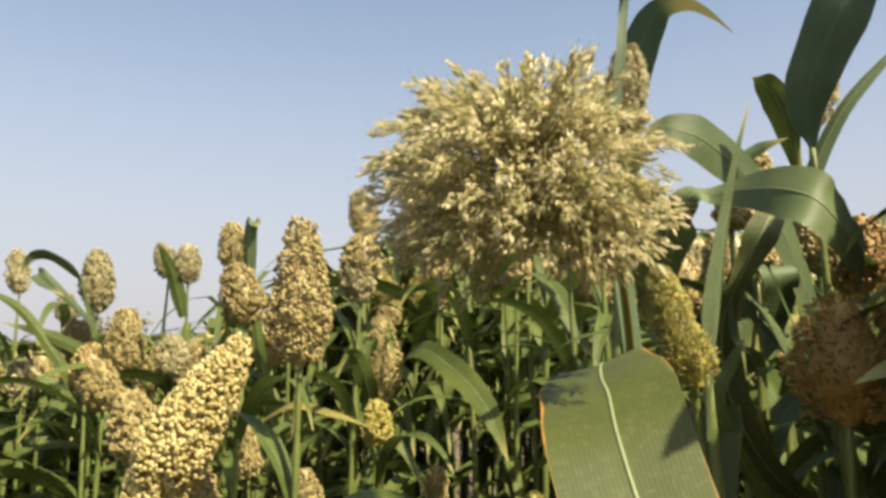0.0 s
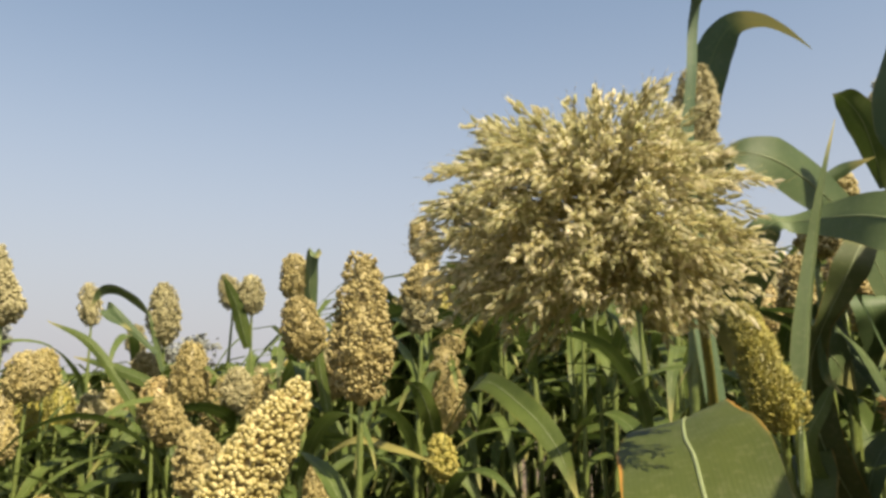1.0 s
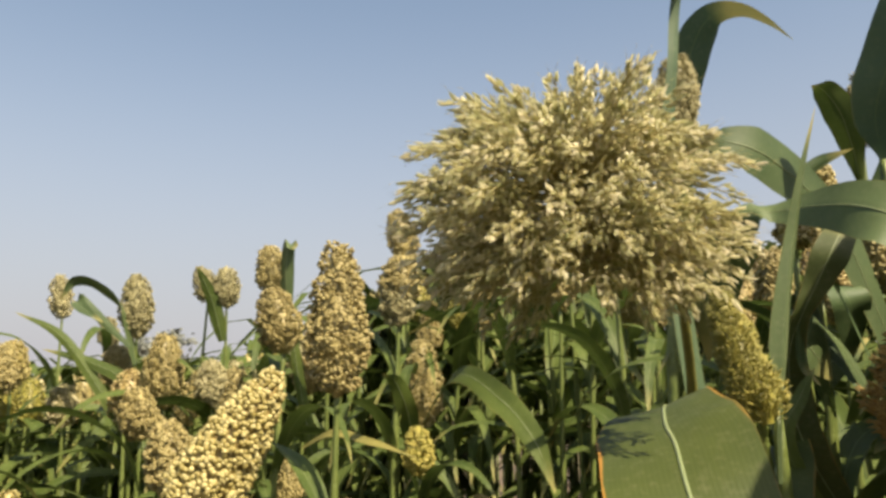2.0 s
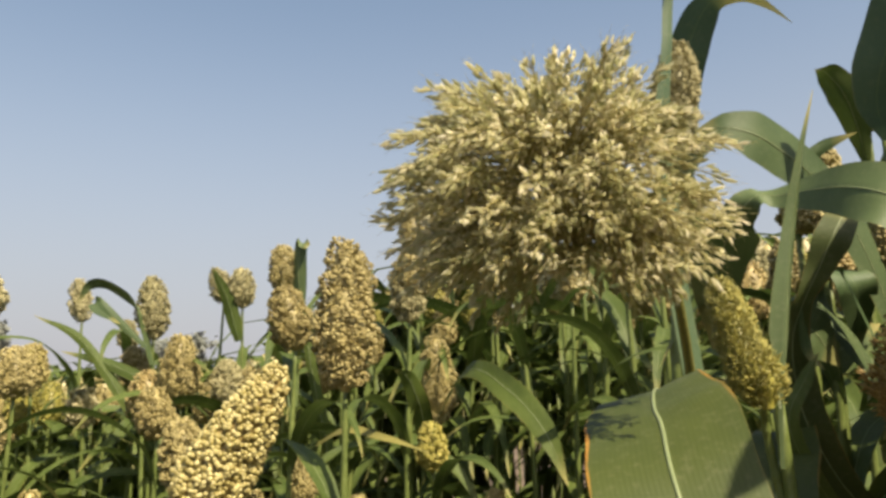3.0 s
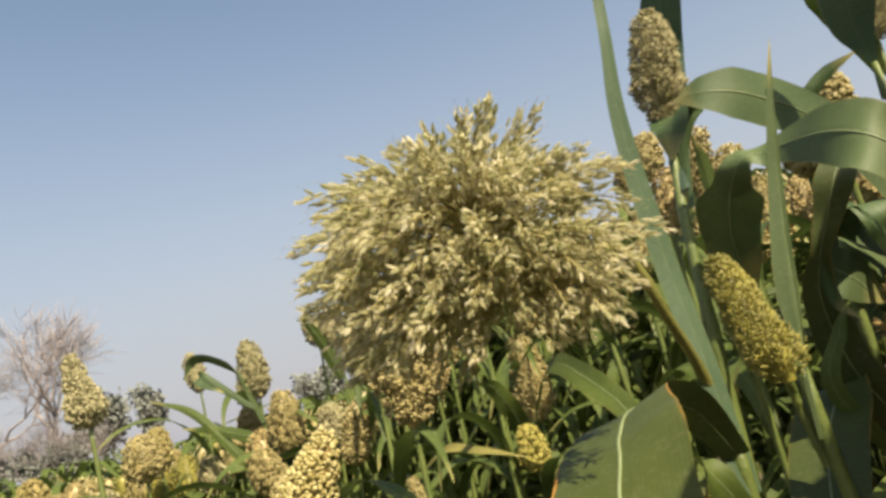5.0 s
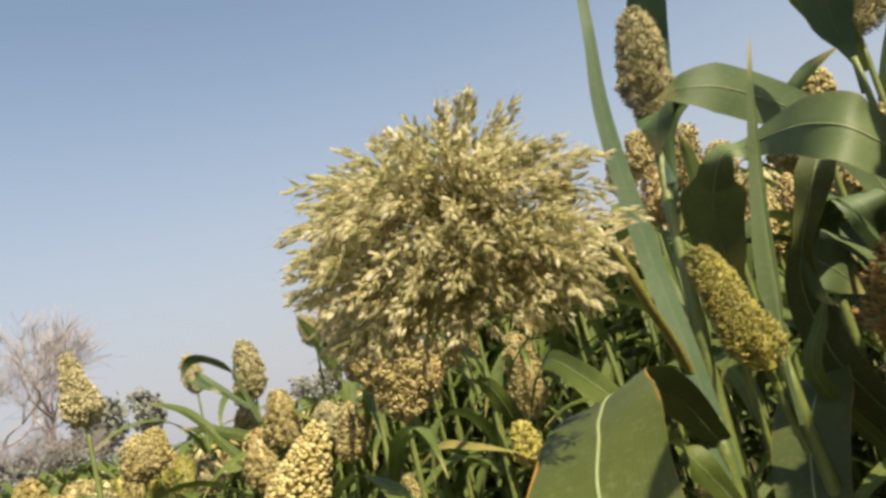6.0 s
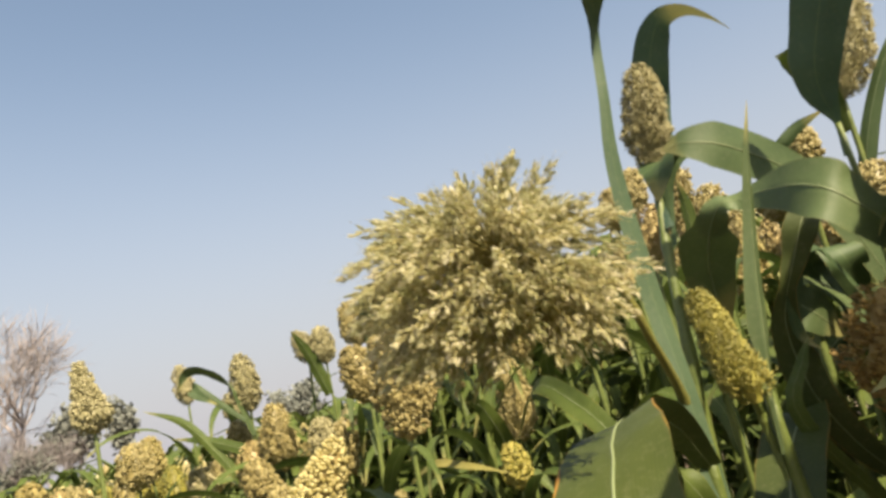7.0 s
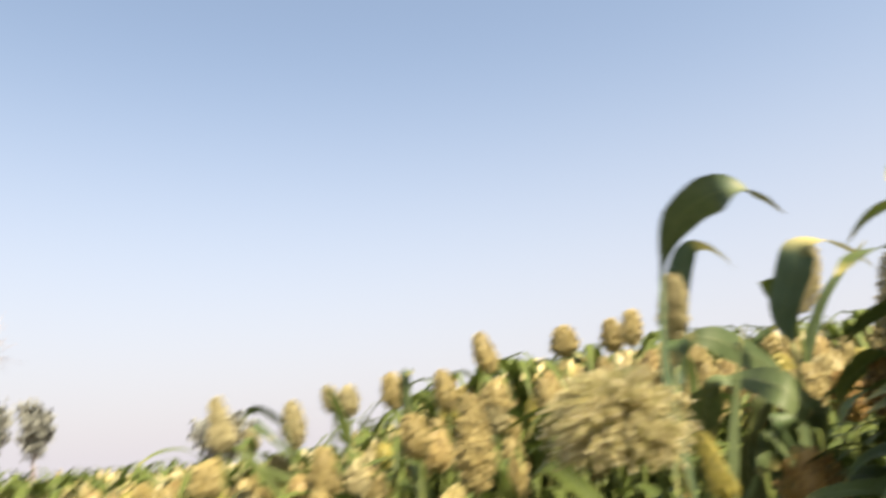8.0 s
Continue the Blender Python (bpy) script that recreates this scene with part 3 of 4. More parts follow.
leaf_part(young, world([(0.306, 0.900, 1.37), (0.312, 0.902, 1.44), (0.324, 0.908, 1.51), (0.335, 0.914, 1.575), (0.349, 0.92, 1.64), (0.367, 0.92, 1.719), (0.385, 0.92, 1.788)], A0), 0.040,
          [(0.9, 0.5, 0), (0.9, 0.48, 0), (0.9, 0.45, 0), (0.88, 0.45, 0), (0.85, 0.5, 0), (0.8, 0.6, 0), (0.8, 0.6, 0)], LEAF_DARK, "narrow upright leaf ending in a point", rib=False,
          fold=0.95, n=40, across=8, wave=0.04, seed=3, widths=[0.25, 0.28, 0.3, 0.55, 1.0, 0.98, 0.85, 0.7, 0.58, 0.46, 0.34, 0.2, 0.02])
leaf_part(young, world([(0.322, 0.915, 1.02), (0.27, 0.86, 1.18), (0.20, 0.78, 1.25), (0.13, 0.72, 1.2), (0.08, 0.68, 1.05)], A0), 0.07,
          (0.6, -0.75, 0), LEAF, fold=0.2, n=22, wave=0.06, seed=15)

# the tall head against the sky, its flag leaf behind it
C0 = np.array([0.20, 1.12, 0.0])
tall = thing("sorghum_plant", C0, "tall sorghum plant with a grey-green seed head and bent flag leaf", "sorghum", "sorghum plants")
stalk_part(tall, (0, 0, -0.03), np.array([0.284, 1.182, 1.815]) - C0, 0.011, 0.005, 9, via=np.array([0.249, 1.11, 1.415]) - C0)
grain_head(tall, np.array([0.281, 1.18, 1.798]) - C0, np.array([0.303, 1.18, 1.967]) - C0, 0.0285, "grey", "loose", 90, 48, 0.0020, 21,
           "grey-green ripening seed head", HUSK, relief=0.9)
leaf_part(tall, world([(0.276, 1.13, 1.69), (0.304, 1.20, 1.82), (0.316, 1.24, 1.915), (0.326, 1.21, 1.975), (0.341, 1.185, 2.015), (0.360, 1.165, 2.032),
                       (0.386, 1.13, 2.018), (0.410, 1.10, 1.985), (0.430, 1.07, 1.942)], C0), 0.064,
          [(0.9, -0.35, 0), (0.9, -0.35, 0), (0.9, -0.35, 0), (0.85, -0.25, -0.25), (0.7, 0, -0.55), (0.5, 0.2, -0.75), (0.4, 0.3, -0.8), (0.4, 0.3, -0.7), (0.4, 0.3, -0.7)],
          LEAF_FLAG, "flag leaf with yellowed tip bent over", rib=False, fold=0.15, n=44, wave=0.04, seed=5, widths=[0.2, 0.6, 0.95, 0.98, 0.85, 0.55, 0.34, 0.22, 0.02])
leaf_part(tall, world([(0.268, 1.115, 1.56), (0.300, 1.17, 1.63), (0.316, 1.20, 1.69), (0.318, 1.21, 1.735), (0.314, 1.21, 1.778)], C0), 0.026,
          (0.85, -0.5, 0.1), LEAF, "narrow light-green leaf behind the stalk", rib=False, fold=0.35, n=22, seed=31, widths=[0.5, 0.9, 1.0, 0.8, 0.05])
leaf_part(tall, world([(0.275, 1.12, 1.66), (0.290, 1.15, 1.745), (0.298, 1.155, 1.795), (0.284, 1.13, 1.785), (0.272, 1.14, 1.735)], C0), 0.085,
          [(0.72, -0.69, 0), (0.72, -0.69, 0), (0.72, -0.69, 0.1), (0.65, -0.6, 0.4), (0.6, -0.6, 0.5)], LEAF_SHADE_TONE, "leaf folded under the head, toned for shade", rib=False, fold=0.2, n=20, seed=6,
          widths=[0.1, 0.2, 0.95, 0.95, 0.1])

# the plant whose two broad leaves reach across
D0 = np.array([0.56, 1.12, 0.0])
broad = thing("sorghum_plant", D0, "sorghum plant with broad arching leaves and a brownish head", "sorghum", "sorghum plants")
stalk_part(broad, (0, 0, -0.03), np.array([0.575, 1.16, 1.63]) - D0, 0.013, 0.006, 10)
grain_head(broad, np.array([0.575, 1.165, 1.60]) - D0, np.array([0.582, 1.17, 1.72]) - D0, 0.036, "ripe", "oval", 110, 8, 0.0027, 22)
leaf_part(broad, world([(0.552, 1.14, 1.53), (0.511, 1.130, 1.650), (0.476, 1.120, 1.709), (0.436, 1.090, 1.737), (0.395, 1.060, 1.758), (0.355, 1.040, 1.776), (0.314, 1.040, 1.788), (0.286, 1.064, 1.792)], D0), 0.070,
          [(0.3, 0.1, 0.9), (0.3, 0.1, 0.9), (0.28, 0.1, 0.95), (0.25, 0.1, 0.95), (0.22, 0.1, 0.95), (0.15, 0.1, 0.95), (0.1, 0.2, 0.9), (0.1, 0.3, 0.9)],
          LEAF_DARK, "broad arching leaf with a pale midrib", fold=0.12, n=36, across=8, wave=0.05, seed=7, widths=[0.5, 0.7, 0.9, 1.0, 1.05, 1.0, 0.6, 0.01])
leaf_part(broad, world([(0.556, 1.13, 1.42), (0.524, 0.950, 1.571), (0.473, 0.880, 1.603), (0.448, 0.860, 1.623), (0.423, 0.860, 1.647), (0.401, 0.900, 1.667), (0.381, 0.960, 1.679), (0.357, 0.995, 1.682),
                        (0.336, 1.000, 1.684), (0.322, 1.012, 1.670), (0.313, 1.045, 1.645), (0.309, 1.090, 1.611), (0.313, 1.130, 1.568), (0.318, 1.180, 1.505)], D0), 0.074,
          [(0.5, 0.5, 0.4), (0.5, 0.4, 0.7), (0.4, 0.3, 0.85), (0.35, 0.3, 0.85), (0.3, 0.35, 0.85), (0.2, 0.4, 0.85), (0.1, 0.5, 0.8), (0.0, 0.6, 0.7),
           (-0.4, 0.6, 0.5), (-0.9, 0.4, 0.2), (-0.95, 0.3, 0), (-0.95, 0.25, 0), (-0.95, 0.2, 0), (-0.95, 0.2, 0)],
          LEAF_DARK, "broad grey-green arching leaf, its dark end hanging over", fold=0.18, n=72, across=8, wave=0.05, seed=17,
          widths=[0.4, 0.55, 0.7, 0.82, 0.95, 1.0, 1.05, 1.05, 1.05, 1.0, 0.9, 0.75, 0.62, 0.52, 0.45, 0.45, 0.48, 0.52, 0.55, 0.62, 1.12, 1.08, 0.98, 0.9, 0.75, 0.4, 0.03])
leaf_part(broad, world([(0.552, 1.12, 1.24), (0.45, 1.08, 1.31), (0.396, 1.06, 1.395), (0.380, 1.05, 1.454), (0.374, 1.03, 1.511), (0.385, 1.01, 1.555), (0.401, 1.0, 1.590), (0.416, 0.99, 1.625), (0.435, 1.0, 1.653), (0.456, 1.02, 1.669)], D0), 0.052,
          [(0.7, -0.3, 0.5), (0.75, -0.35, 0.4), (0.8, -0.4, 0.2), (0.9, -0.4, 0.1), (0.9, -0.4, 0), (0.9, 0.1, -0.1), (0.9, -0.3, -0.3), (0.9, -0.4, -0.35), (0.85, -0.4, -0.4), (0.8, -0.4, -0.4)],
          LEAF_EDGE, "upright twisted leaf with a rusty margin", fold=0.15, n=44, across=8, wave=0.05, seed=27, widths=[0.4, 0.7, 1.0, 1.0, 0.75, 0.4, 0.6, 0.85, 0.75, 0.1])
leaf_part(broad, world([(0.556, 1.13, 1.34), (0.50, 1.14, 1.50), (0.44, 1.12, 1.565), (0.402, 1.10, 1.553), (0.413, 1.10, 1.535), (0.429, 1.10, 1.519), (0.443, 1.11, 1.503), (0.467, 1.13, 1.477)], D0), 0.062,
          [(0.3, 0.3, 0.8), (0.1, 0.3, 0.8), (0.0, 0.7, 0.5), (0.5, 0.6, 0.5), (0.5, 0.1, 0.85), (0.5, 0.1, 0.85), (0.5, 0.1, 0.85), (0.5, 0.1, 0.85)],
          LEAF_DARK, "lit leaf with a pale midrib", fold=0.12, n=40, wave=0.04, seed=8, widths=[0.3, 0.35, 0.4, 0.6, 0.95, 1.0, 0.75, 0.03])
leaf_part(broad, world([(0.552, 1.12, 1.40), (0.49, 1.10, 1.55), (0.45, 1.06, 1.600), (0.419, 1.04, 1.588), (0.400, 1.03, 1.560), (0.385, 1.02, 1.528), (0.386, 1.02, 1.493), (0.404, 1.02, 1.471)], D0), 0.034,
          [(0.3, 0.8, 0.3), (0.3, 0.8, 0.4), (0.2, 0.8, 0.4), (0.3, 0.8, 0.0), (0.6, 0.7, -0.2), (0.7, 0.6, 0.1), (0.7, 0.5, 0.2), (0.7, 0.5, 0.3)],
          LEAF_SHADE_TONE, "narrow dark leaf curling down", rib=False, fold=0.3, n=36, wave=0.06, seed=18, widths=[0.5, 0.8, 1.0, 1.0, 0.9, 0.8, 0.6, 0.03])
leaf_part(broad, world([(0.560, 1.13, 1.38), (0.50, 1.20, 1.53), (0.470, 1.20, 1.590), (0.483, 1.14, 1.606), (0.494, 1.12, 1.586), (0.505, 1.14, 1.558), (0.514, 1.17, 1.525), (0.520, 1.20, 1.49)], D0), 0.056,
          [(0.7, 0.6, 0.2), (0.8, 0.5, 0.2), (0.9, 0.3, 0.1), (0.95, 0.2, 0), (0.95, 0.25, 0.1), (0.9, 0.3, 0.2), (0.9, 0.3, 0.2), (0.9, 0.3, 0.2)],
          LEAF_SHADE_TONE, "dark leaf bent over in shade", rib=False, fold=0.2, n=36, wave=0.08, seed=19, widths=[0.4, 0.6, 0.9, 1.05, 1.1, 0.95, 0.6, 0.03])
leaf_part(broad, world([(0.552, 1.11, 1.10), (0.42, 1.03, 1.28), (0.350, 1.0, 1.400), (0.373, 1.0, 1.462), (0.391, 1.0, 1.492)], D0), 0.024,
          (0.85, -0.4, 0.2), LEAF, "short pointed leaf", rib=False, fold=0.35, n=20, seed=30, widths=[0.5, 0.8, 1.0, 0.7, 0.02])
leaf_part(broad, world([(0.560, 1.12, 1.05), (0.46, 1.14, 1.25), (0.39, 1.10, 1.390), (0.345, 1.02, 1.378), (0.31, 0.95, 1.33), (0.285, 0.88, 1.265), (0.27, 0.83, 1.19)], D0), 0.085,
          [(0.1, 0.9, 0.3), (0.3, 0.9, 0.3), (0.7, 0.5, 0.2), (0.9, -0.1, 0.1), (0.9, -0.35, 0.05), (0.9, -0.35, 0), (0.9, -0.35, 0)],
          LEAF_EDGE, "broad lower leaf with a pale midrib", fold=0.12, n=30, wave=0.05, seed=14, widths=[0.2, 0.4, 0.7, 1.0, 1.0, 0.8, 0.1])

leaf_part(broad, world([(0.568, 1.145, 1.56), (0.50, 1.185, 1.70), (0.471, 1.20, 1.768), (0.489, 1.20, 1.788), (0.515, 1.20, 1.806), (0.560, 1.20, 1.823)], D0), 0.024,
          [(0.2, 0.9, 0.2), (0.2, 0.8, 0.3), (0.4, 0.7, -0.3), (0.3, 0.3, -0.8), (0.3, 0.3, -0.8), (0.3, 0.3, -0.8)], LEAF_SHADE_TONE, "thin dark curled leaf", rib=False, fold=0.3, n=26, seed=32,
          widths=[0.6, 0.9, 0.9, 1.0, 0.8, 0.02])

# the head on a long neck with its narrow leaves
R0 = np.array([0.60, 1.32, 0.0])
necked = thing("sorghum_plant", R0, "tall sorghum plant, loose head on a thin neck", "sorghum", "sorghum plants")
stalk_part(necked, (0, 0, -0.03), np.array([0.623, 1.301, 1.875]) - R0, 0.012, 0.0045, 12)
grain_head(necked, np.array([0.622, 1.301, 1.861]) - R0, np.array([0.689, 1.301, 2.034]) - R0, 0.036, "grey", "loose", 80, 44, 0.0021, 23, "", HUSK, relief=0.9)
leaf_part(necked, world([(0.607, 1.284, 1.795), (0.592, 1.266, 1.844), (0.570, 1.248, 1.897), (0.543, 1.239, 1.932), (0.521, 1.230, 1.937)], R0), 0.055,
          (0.8, -0.5, 0.2), LEAF, "pale leaf folded beside the head", rib=False, fold=0.35, n=24, wave=0.1, seed=19, widths=[0.2, 0.7, 1.0, 0.7, 0.03])
leaf_part(necked, world([(0.604, 1.310, 1.644), (0.632, 1.293, 1.768), (0.685, 1.275, 1.884), (0.748, 1.257, 1.964), (0.810, 1.239, 2.026)], R0), 0.034,
          (0.6, -0.6, -0.5), LEAF_SHADE_TONE, fold=0.3, n=20, seed=25)
leaf_part(necked, world([(0.592, 1.310, 1.547), (0.557, 1.284, 1.697), (0.521, 1.266, 1.768), (0.477, 1.248, 1.751), (0.446, 1.230, 1.697)], R0), 0.04,
          (0.3, 0.9, 0), LEAF, fold=0.3, n=20, seed=26)

# the tall plant that ends in one wide dark leaf
W0 = np.array([0.545, 1.09, 0.0])
crowned = thing("sorghum_plant", W0, "tall sorghum plant topped by a wide dark flag leaf", "sorghum", "sorghum plants")
stalk_part(crowned, (0, 0, -0.03), np.array([0.513, 1.030, 1.755]) - W0, 0.010, 0.004, 14)
leaf_part(crowned, world([(0.515, 1.044, 1.711), (0.513, 1.030, 1.757), (0.499, 1.013, 1.798), (0.496, 0.988, 1.834), (0.505, 0.966, 1.871), (0.515, 0.943, 1.906),
                          (0.527, 0.929, 1.940), (0.548, 0.917, 1.958), (0.583, 0.904, 1.955), (0.622, 0.893, 1.927), (0.658, 0.887, 1.882)], W0), 0.078,
          [(0.85, -0.5, 0)] * 5 + [(0.85, -0.5, -0.1)] * 2 + [(0.3, -0.8, -0.4), (0.1, -0.9, -0.3), (0.1, -0.9, -0.1), (0.1, -0.9, 0)], LEAF_FLAG, "wide dark flag leaf with a paler tip at the top", rib=False,
          fold=0.15, n=40, across=8, wave=0.06, seed=29, widths=[0.1, 0.12, 0.6, 0.85, 0.9, 1.0, 0.95, 0.75, 0.55, 0.3, 0.03])

# the brown head beside the viewer
sorghum((0.450, 0.87, 1.395), (0.452, 0.865, 1.53), 0.048, "russet", "loose", 31, "sorghum plant with a reddish-brown loose seed head in shade",
        leaves=2, clusters=75, per=34, grain=0.0021, form=HUSK, relief=1.5, drop=(0.25, 0.55), turn=20, reach=(0.35, 0.45))

# heads over the near rows
NEAR = "green sorghum plant with a ripe tan seed head"
sorghum((-0.250, 1.359, 1.466), (-0.254, 1.359, 1.722), 0.055, "ripe", "tapered", 41, "sorghum plant with a large conical tan seed head", 3, 130, 16,
        grain=0.0032, drop=(0.22, 0.6), turn=160, relief=1.0)
sorghum((-0.395, 1.02, 1.27), (-0.262, 1.02, 1.492), 0.049, "cream", "loose", 42, "sorghum plant with a plump cream-coloured seed head leaning over", 3, 130, 15,
        grain=0.0037, drop=(0.18, 0.6), turn=200, relief=0.25)
sorghum((-0.611, 1.6, 1.265), (-0.647, 1.6, 1.41), 0.046, "ripe", "oval", 43, NEAR, 3, 150, 16, drop=(0.2, 0.6), form=OCTA, grain=0.0036, relief=1.0)
sorghum((-0.825, 1.9, 1.355), (-0.846, 1.9, 1.477), 0.042, "ripe", "oval", 44, NEAR, 3, 120, 16, form=OCTA, grain=0.0036, relief=1.0)
slim = sorghum((-0.183, 2.362, 1.356), (-0.19, 2.362, 1.612), 0.050, "ripe", "oval", 45, "sorghum plant with a slim light-brown seed head", 4, 120, 16, form=OCTA, grain=0.0036, relief=1.0)
sorghum((-0.163, 1.98, 1.262), (-0.169, 1.98, 1.377), 0.032, "green", "oval", 46, "short sorghum plant with a yellow young seed head", 3, 90, 16, form=OCTA, grain=0.0036, relief=1.0)
v1 = sorghum((-0.642, 2.36, 1.76), (-0.662, 2.36, 1.907), 0.043, "ripe", "oval", 47, NEAR, 2, 90, 16, drop=(0.25, 0.5), form=OCTA, grain=0.0036, relief=1.0)
leaf_part(v1, world([(-0.622, 2.348, 1.575), (-0.594, 2.324, 1.717), (-0.594, 2.313, 1.812), (-0.583, 2.301, 1.895), (-0.554, 2.277, 1.885)], np.array(v1.location)), 0.055,
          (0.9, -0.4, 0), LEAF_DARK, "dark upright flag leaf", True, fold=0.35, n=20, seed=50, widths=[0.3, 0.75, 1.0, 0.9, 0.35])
sorghum((-0.470, 1.85, 1.56), (-0.507, 1.85, 1.706), 0.047, "ripe", "oval", 48, NEAR, 3, 130, 16, form=OCTA, grain=0.0036, relief=1.0)
f1 = sorghum((-1.074, 2.39, 1.633), (-1.089, 2.39, 1.828), 0.044, "grey", "oval", 49, NEAR, 2, 120, 16, drop=(0.25, 0.5), form=OCTA, grain=0.0036, relief=1.0)
leaf_part(f1, world([(-1.07, 2.385, 1.55), (-1.10, 2.34, 1.715), (-1.17, 2.3, 1.788), (-1.231, 2.28, 1.792), (-1.262, 2.27, 1.735)], np.array(f1.location)), 0.06,
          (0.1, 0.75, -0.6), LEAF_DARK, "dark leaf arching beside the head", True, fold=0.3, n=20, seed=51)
sorghum((-1.661, 3.0, 1.754), (-1.688, 3.0, 1.925), 0.038, "grey", "oval", 52, NEAR, 2, 90, 16, drop=(0.3, 0.6), form=OCTA, grain=0.0036, relief=1.0)
f2 = sorghum((-0.949, 2.839, 1.771), (-0.958, 2.839, 1.92), 0.046, "grey", "oval", 53, NEAR, 2, 90, 16, drop=(0.3, 0.6), form=OCTA, grain=0.0036, relief=1.0)
leaf_part(f2, world([(-0.956, 2.83, 1.644), (-0.992, 2.793, 1.8), (-1.037, 2.748, 1.914)], np.array(f2.location)), 0.06, (1, 0.1, 0.3), LEAF, "", True, fold=0.35, n=14, seed=54)
sorghum((-1.035, 2.885, 1.799), (-1.074, 2.885, 1.93), 0.037, "grey", "oval", 55, NEAR, 1, 80, 16, drop=(0.3, 0.6), form=OCTA, grain=0.0036, relief=1.0)
sorghum((-1.561, 3.2, 1.642), (-1.577, 3.2, 1.773), 0.038, "grey", "oval", 56, NEAR, 3, 80, 16, form=OCTA, grain=0.0036, relief=1.0)
sorghum((-0.898, 2.2, 1.425), (-0.907, 2.2, 1.627), 0.050, "ripe", "oval", 57, NEAR, 3, 150, 16, form=OCTA, grain=0.0036, relief=1.0)
sorghum((-1.176, 2.5, 1.486), (-1.193, 2.5, 1.614), 0.047, "ripe", "oval", 58, NEAR, 3, 140, 16, form=OCTA, grain=0.0036, relief=1.0)
sorghum((-0.794, 2.3, 1.42), (-0.808, 2.3, 1.556), 0.042, "grey", "oval", 59, NEAR, 3, 120, 16, form=OCTA, grain=0.0036, relief=1.0)
sorghum((-1.329, 2.1, 1.46), (-1.339, 2.1, 1.599), 0.055, "ripe", "oval", 60, NEAR, 3, 120, 16, form=OCTA, grain=0.0036, relief=1.0)
sorghum((-0.217, 2.0, 1.629), (-0.231, 2.0, 1.775), 0.038, "grey", "oval", 61, NEAR, 3, 100, 16, form=OCTA, grain=0.0036, relief=1.0)
sorghum((-0.262, 2.69, 1.905), (-0.308, 2.69, 2.092), 0.048, "ripe", "oval", 62, NEAR, 2, 100, 16, drop=(0.3, 0.6), form=OCTA, grain=0.0034)
sorghum((-0.445, 2.566, 1.745), (-0.473, 2.566, 1.927), 0.048, "ripe", "oval", 63, NEAR, 2, 100, 16, drop=(0.3, 0.6), form=OCTA, grain=0.0034)
sorghum((-0.216, 2.0, 1.685), (-0.211, 2.02, 1.816), 0.046, "ripe", "oval", 65, NEAR, 2, 110, 16, drop=(0.25, 0.6), form=OCTA, grain=0.0036, relief=1.0)
sorghum((0.211, 2.2, 1.691), (0.220, 2.2, 1.80), 0.034, "ripe", "oval", 79, NEAR, 2, 90, 14, drop=(0.45, 0.7), foot=(0.30, 2.2), form=OCTA, grain=0.0036, relief=1.0)
sorghum((0.060, 2.3, 1.908), (0.061, 2.3, 2.032), 0.05, "ripe", "oval", 66, NEAR, 3, 110, 16, drop=(0.25, 0.6), form=OCTA, grain=0.0036, relief=1.0)
sorghum((0.257, 2.4, 1.921), (0.261, 2.4, 2.06), 0.04, "ripe", "oval", 67, NEAR, 3, 100, 16, drop=(0.25, 0.6), form=OCTA, grain=0.0036, relief=1.0)
sorghum((0.307, 2.2, 1.92), (0.322, 2.2, 2.057), 0.035, "ripe", "oval", 68, NEAR, 3, 100, 16, drop=(0.25, 0.6), form=OCTA, grain=0.0036, relief=1.0)
sorghum((-1.017, 1.51, 1.62), (-1.043, 1.51, 1.783), 0.043, "grey", "cone", 69, NEAR, 1, 130, 14, drop=(0.2, 0.6), turn=190)
sorghum((-1.348, 2.2, 1.478), (-1.344, 2.2, 1.614), 0.037, "cream", "oval", 70, NEAR, 3, 100, 16, form=OCTA, grain=0.0036, relief=1.0)
sorghum((-1.365, 1.7, 1.415), (-1.369, 1.7, 1.543), 0.04, "cream", "oval", 71, NEAR, 3, 100, 16, form=OCTA, grain=0.0036, relief=1.0)
arched = sorghum((0.427, 1.12, 1.658), (0.441, 1.12, 1.713), 0.027, "ripe", "oval", 72, NEAR, 2, 110, 8, drop=(0.3, 0.6))
leaf_part(arched, world([(0.43, 1.13, 1.35), (0.425, 1.20, 1.405), (0.465, 1.287, 1.446), (0.505, 1.310, 1.474), (0.546, 1.332, 1.501), (0.595, 1.355, 1.527), (0.642, 1.38, 1.548)], np.array(arched.location)), 0.066,
          [(-0.5, 0.2, 0.8), (-0.5, 0.2, 0.8), (-0.55, 0.1, 0.8), (-0.5, 0.0, 0.85), (-0.45, -0.05, 0.85), (-0.4, -0.1, 0.9), (-0.4, -0.1, 0.9)],
          LEAF_DARK, "broad lit leaf with a pale midrib", fold=0.12, n=34, wave=0.04, seed=28, widths=[0.3, 0.5, 0.85, 1.0, 1.0, 0.7, 0.02])
sorghum((0.508, 1.25, 1.752), (0.536, 1.25, 1.815), 0.029, "ripe", "loose", 73, NEAR, 2, 90, 12, drop=(0.3, 0.6))
sorghum((0.331, 1.600, 1.762), (0.383, 1.600, 1.879), 0.026, "ripe", "loose", 74, "sorghum plant with a loose light-brown seed head", 3, 70, 12, drop=(0.2, 0.6), relief=1.2)
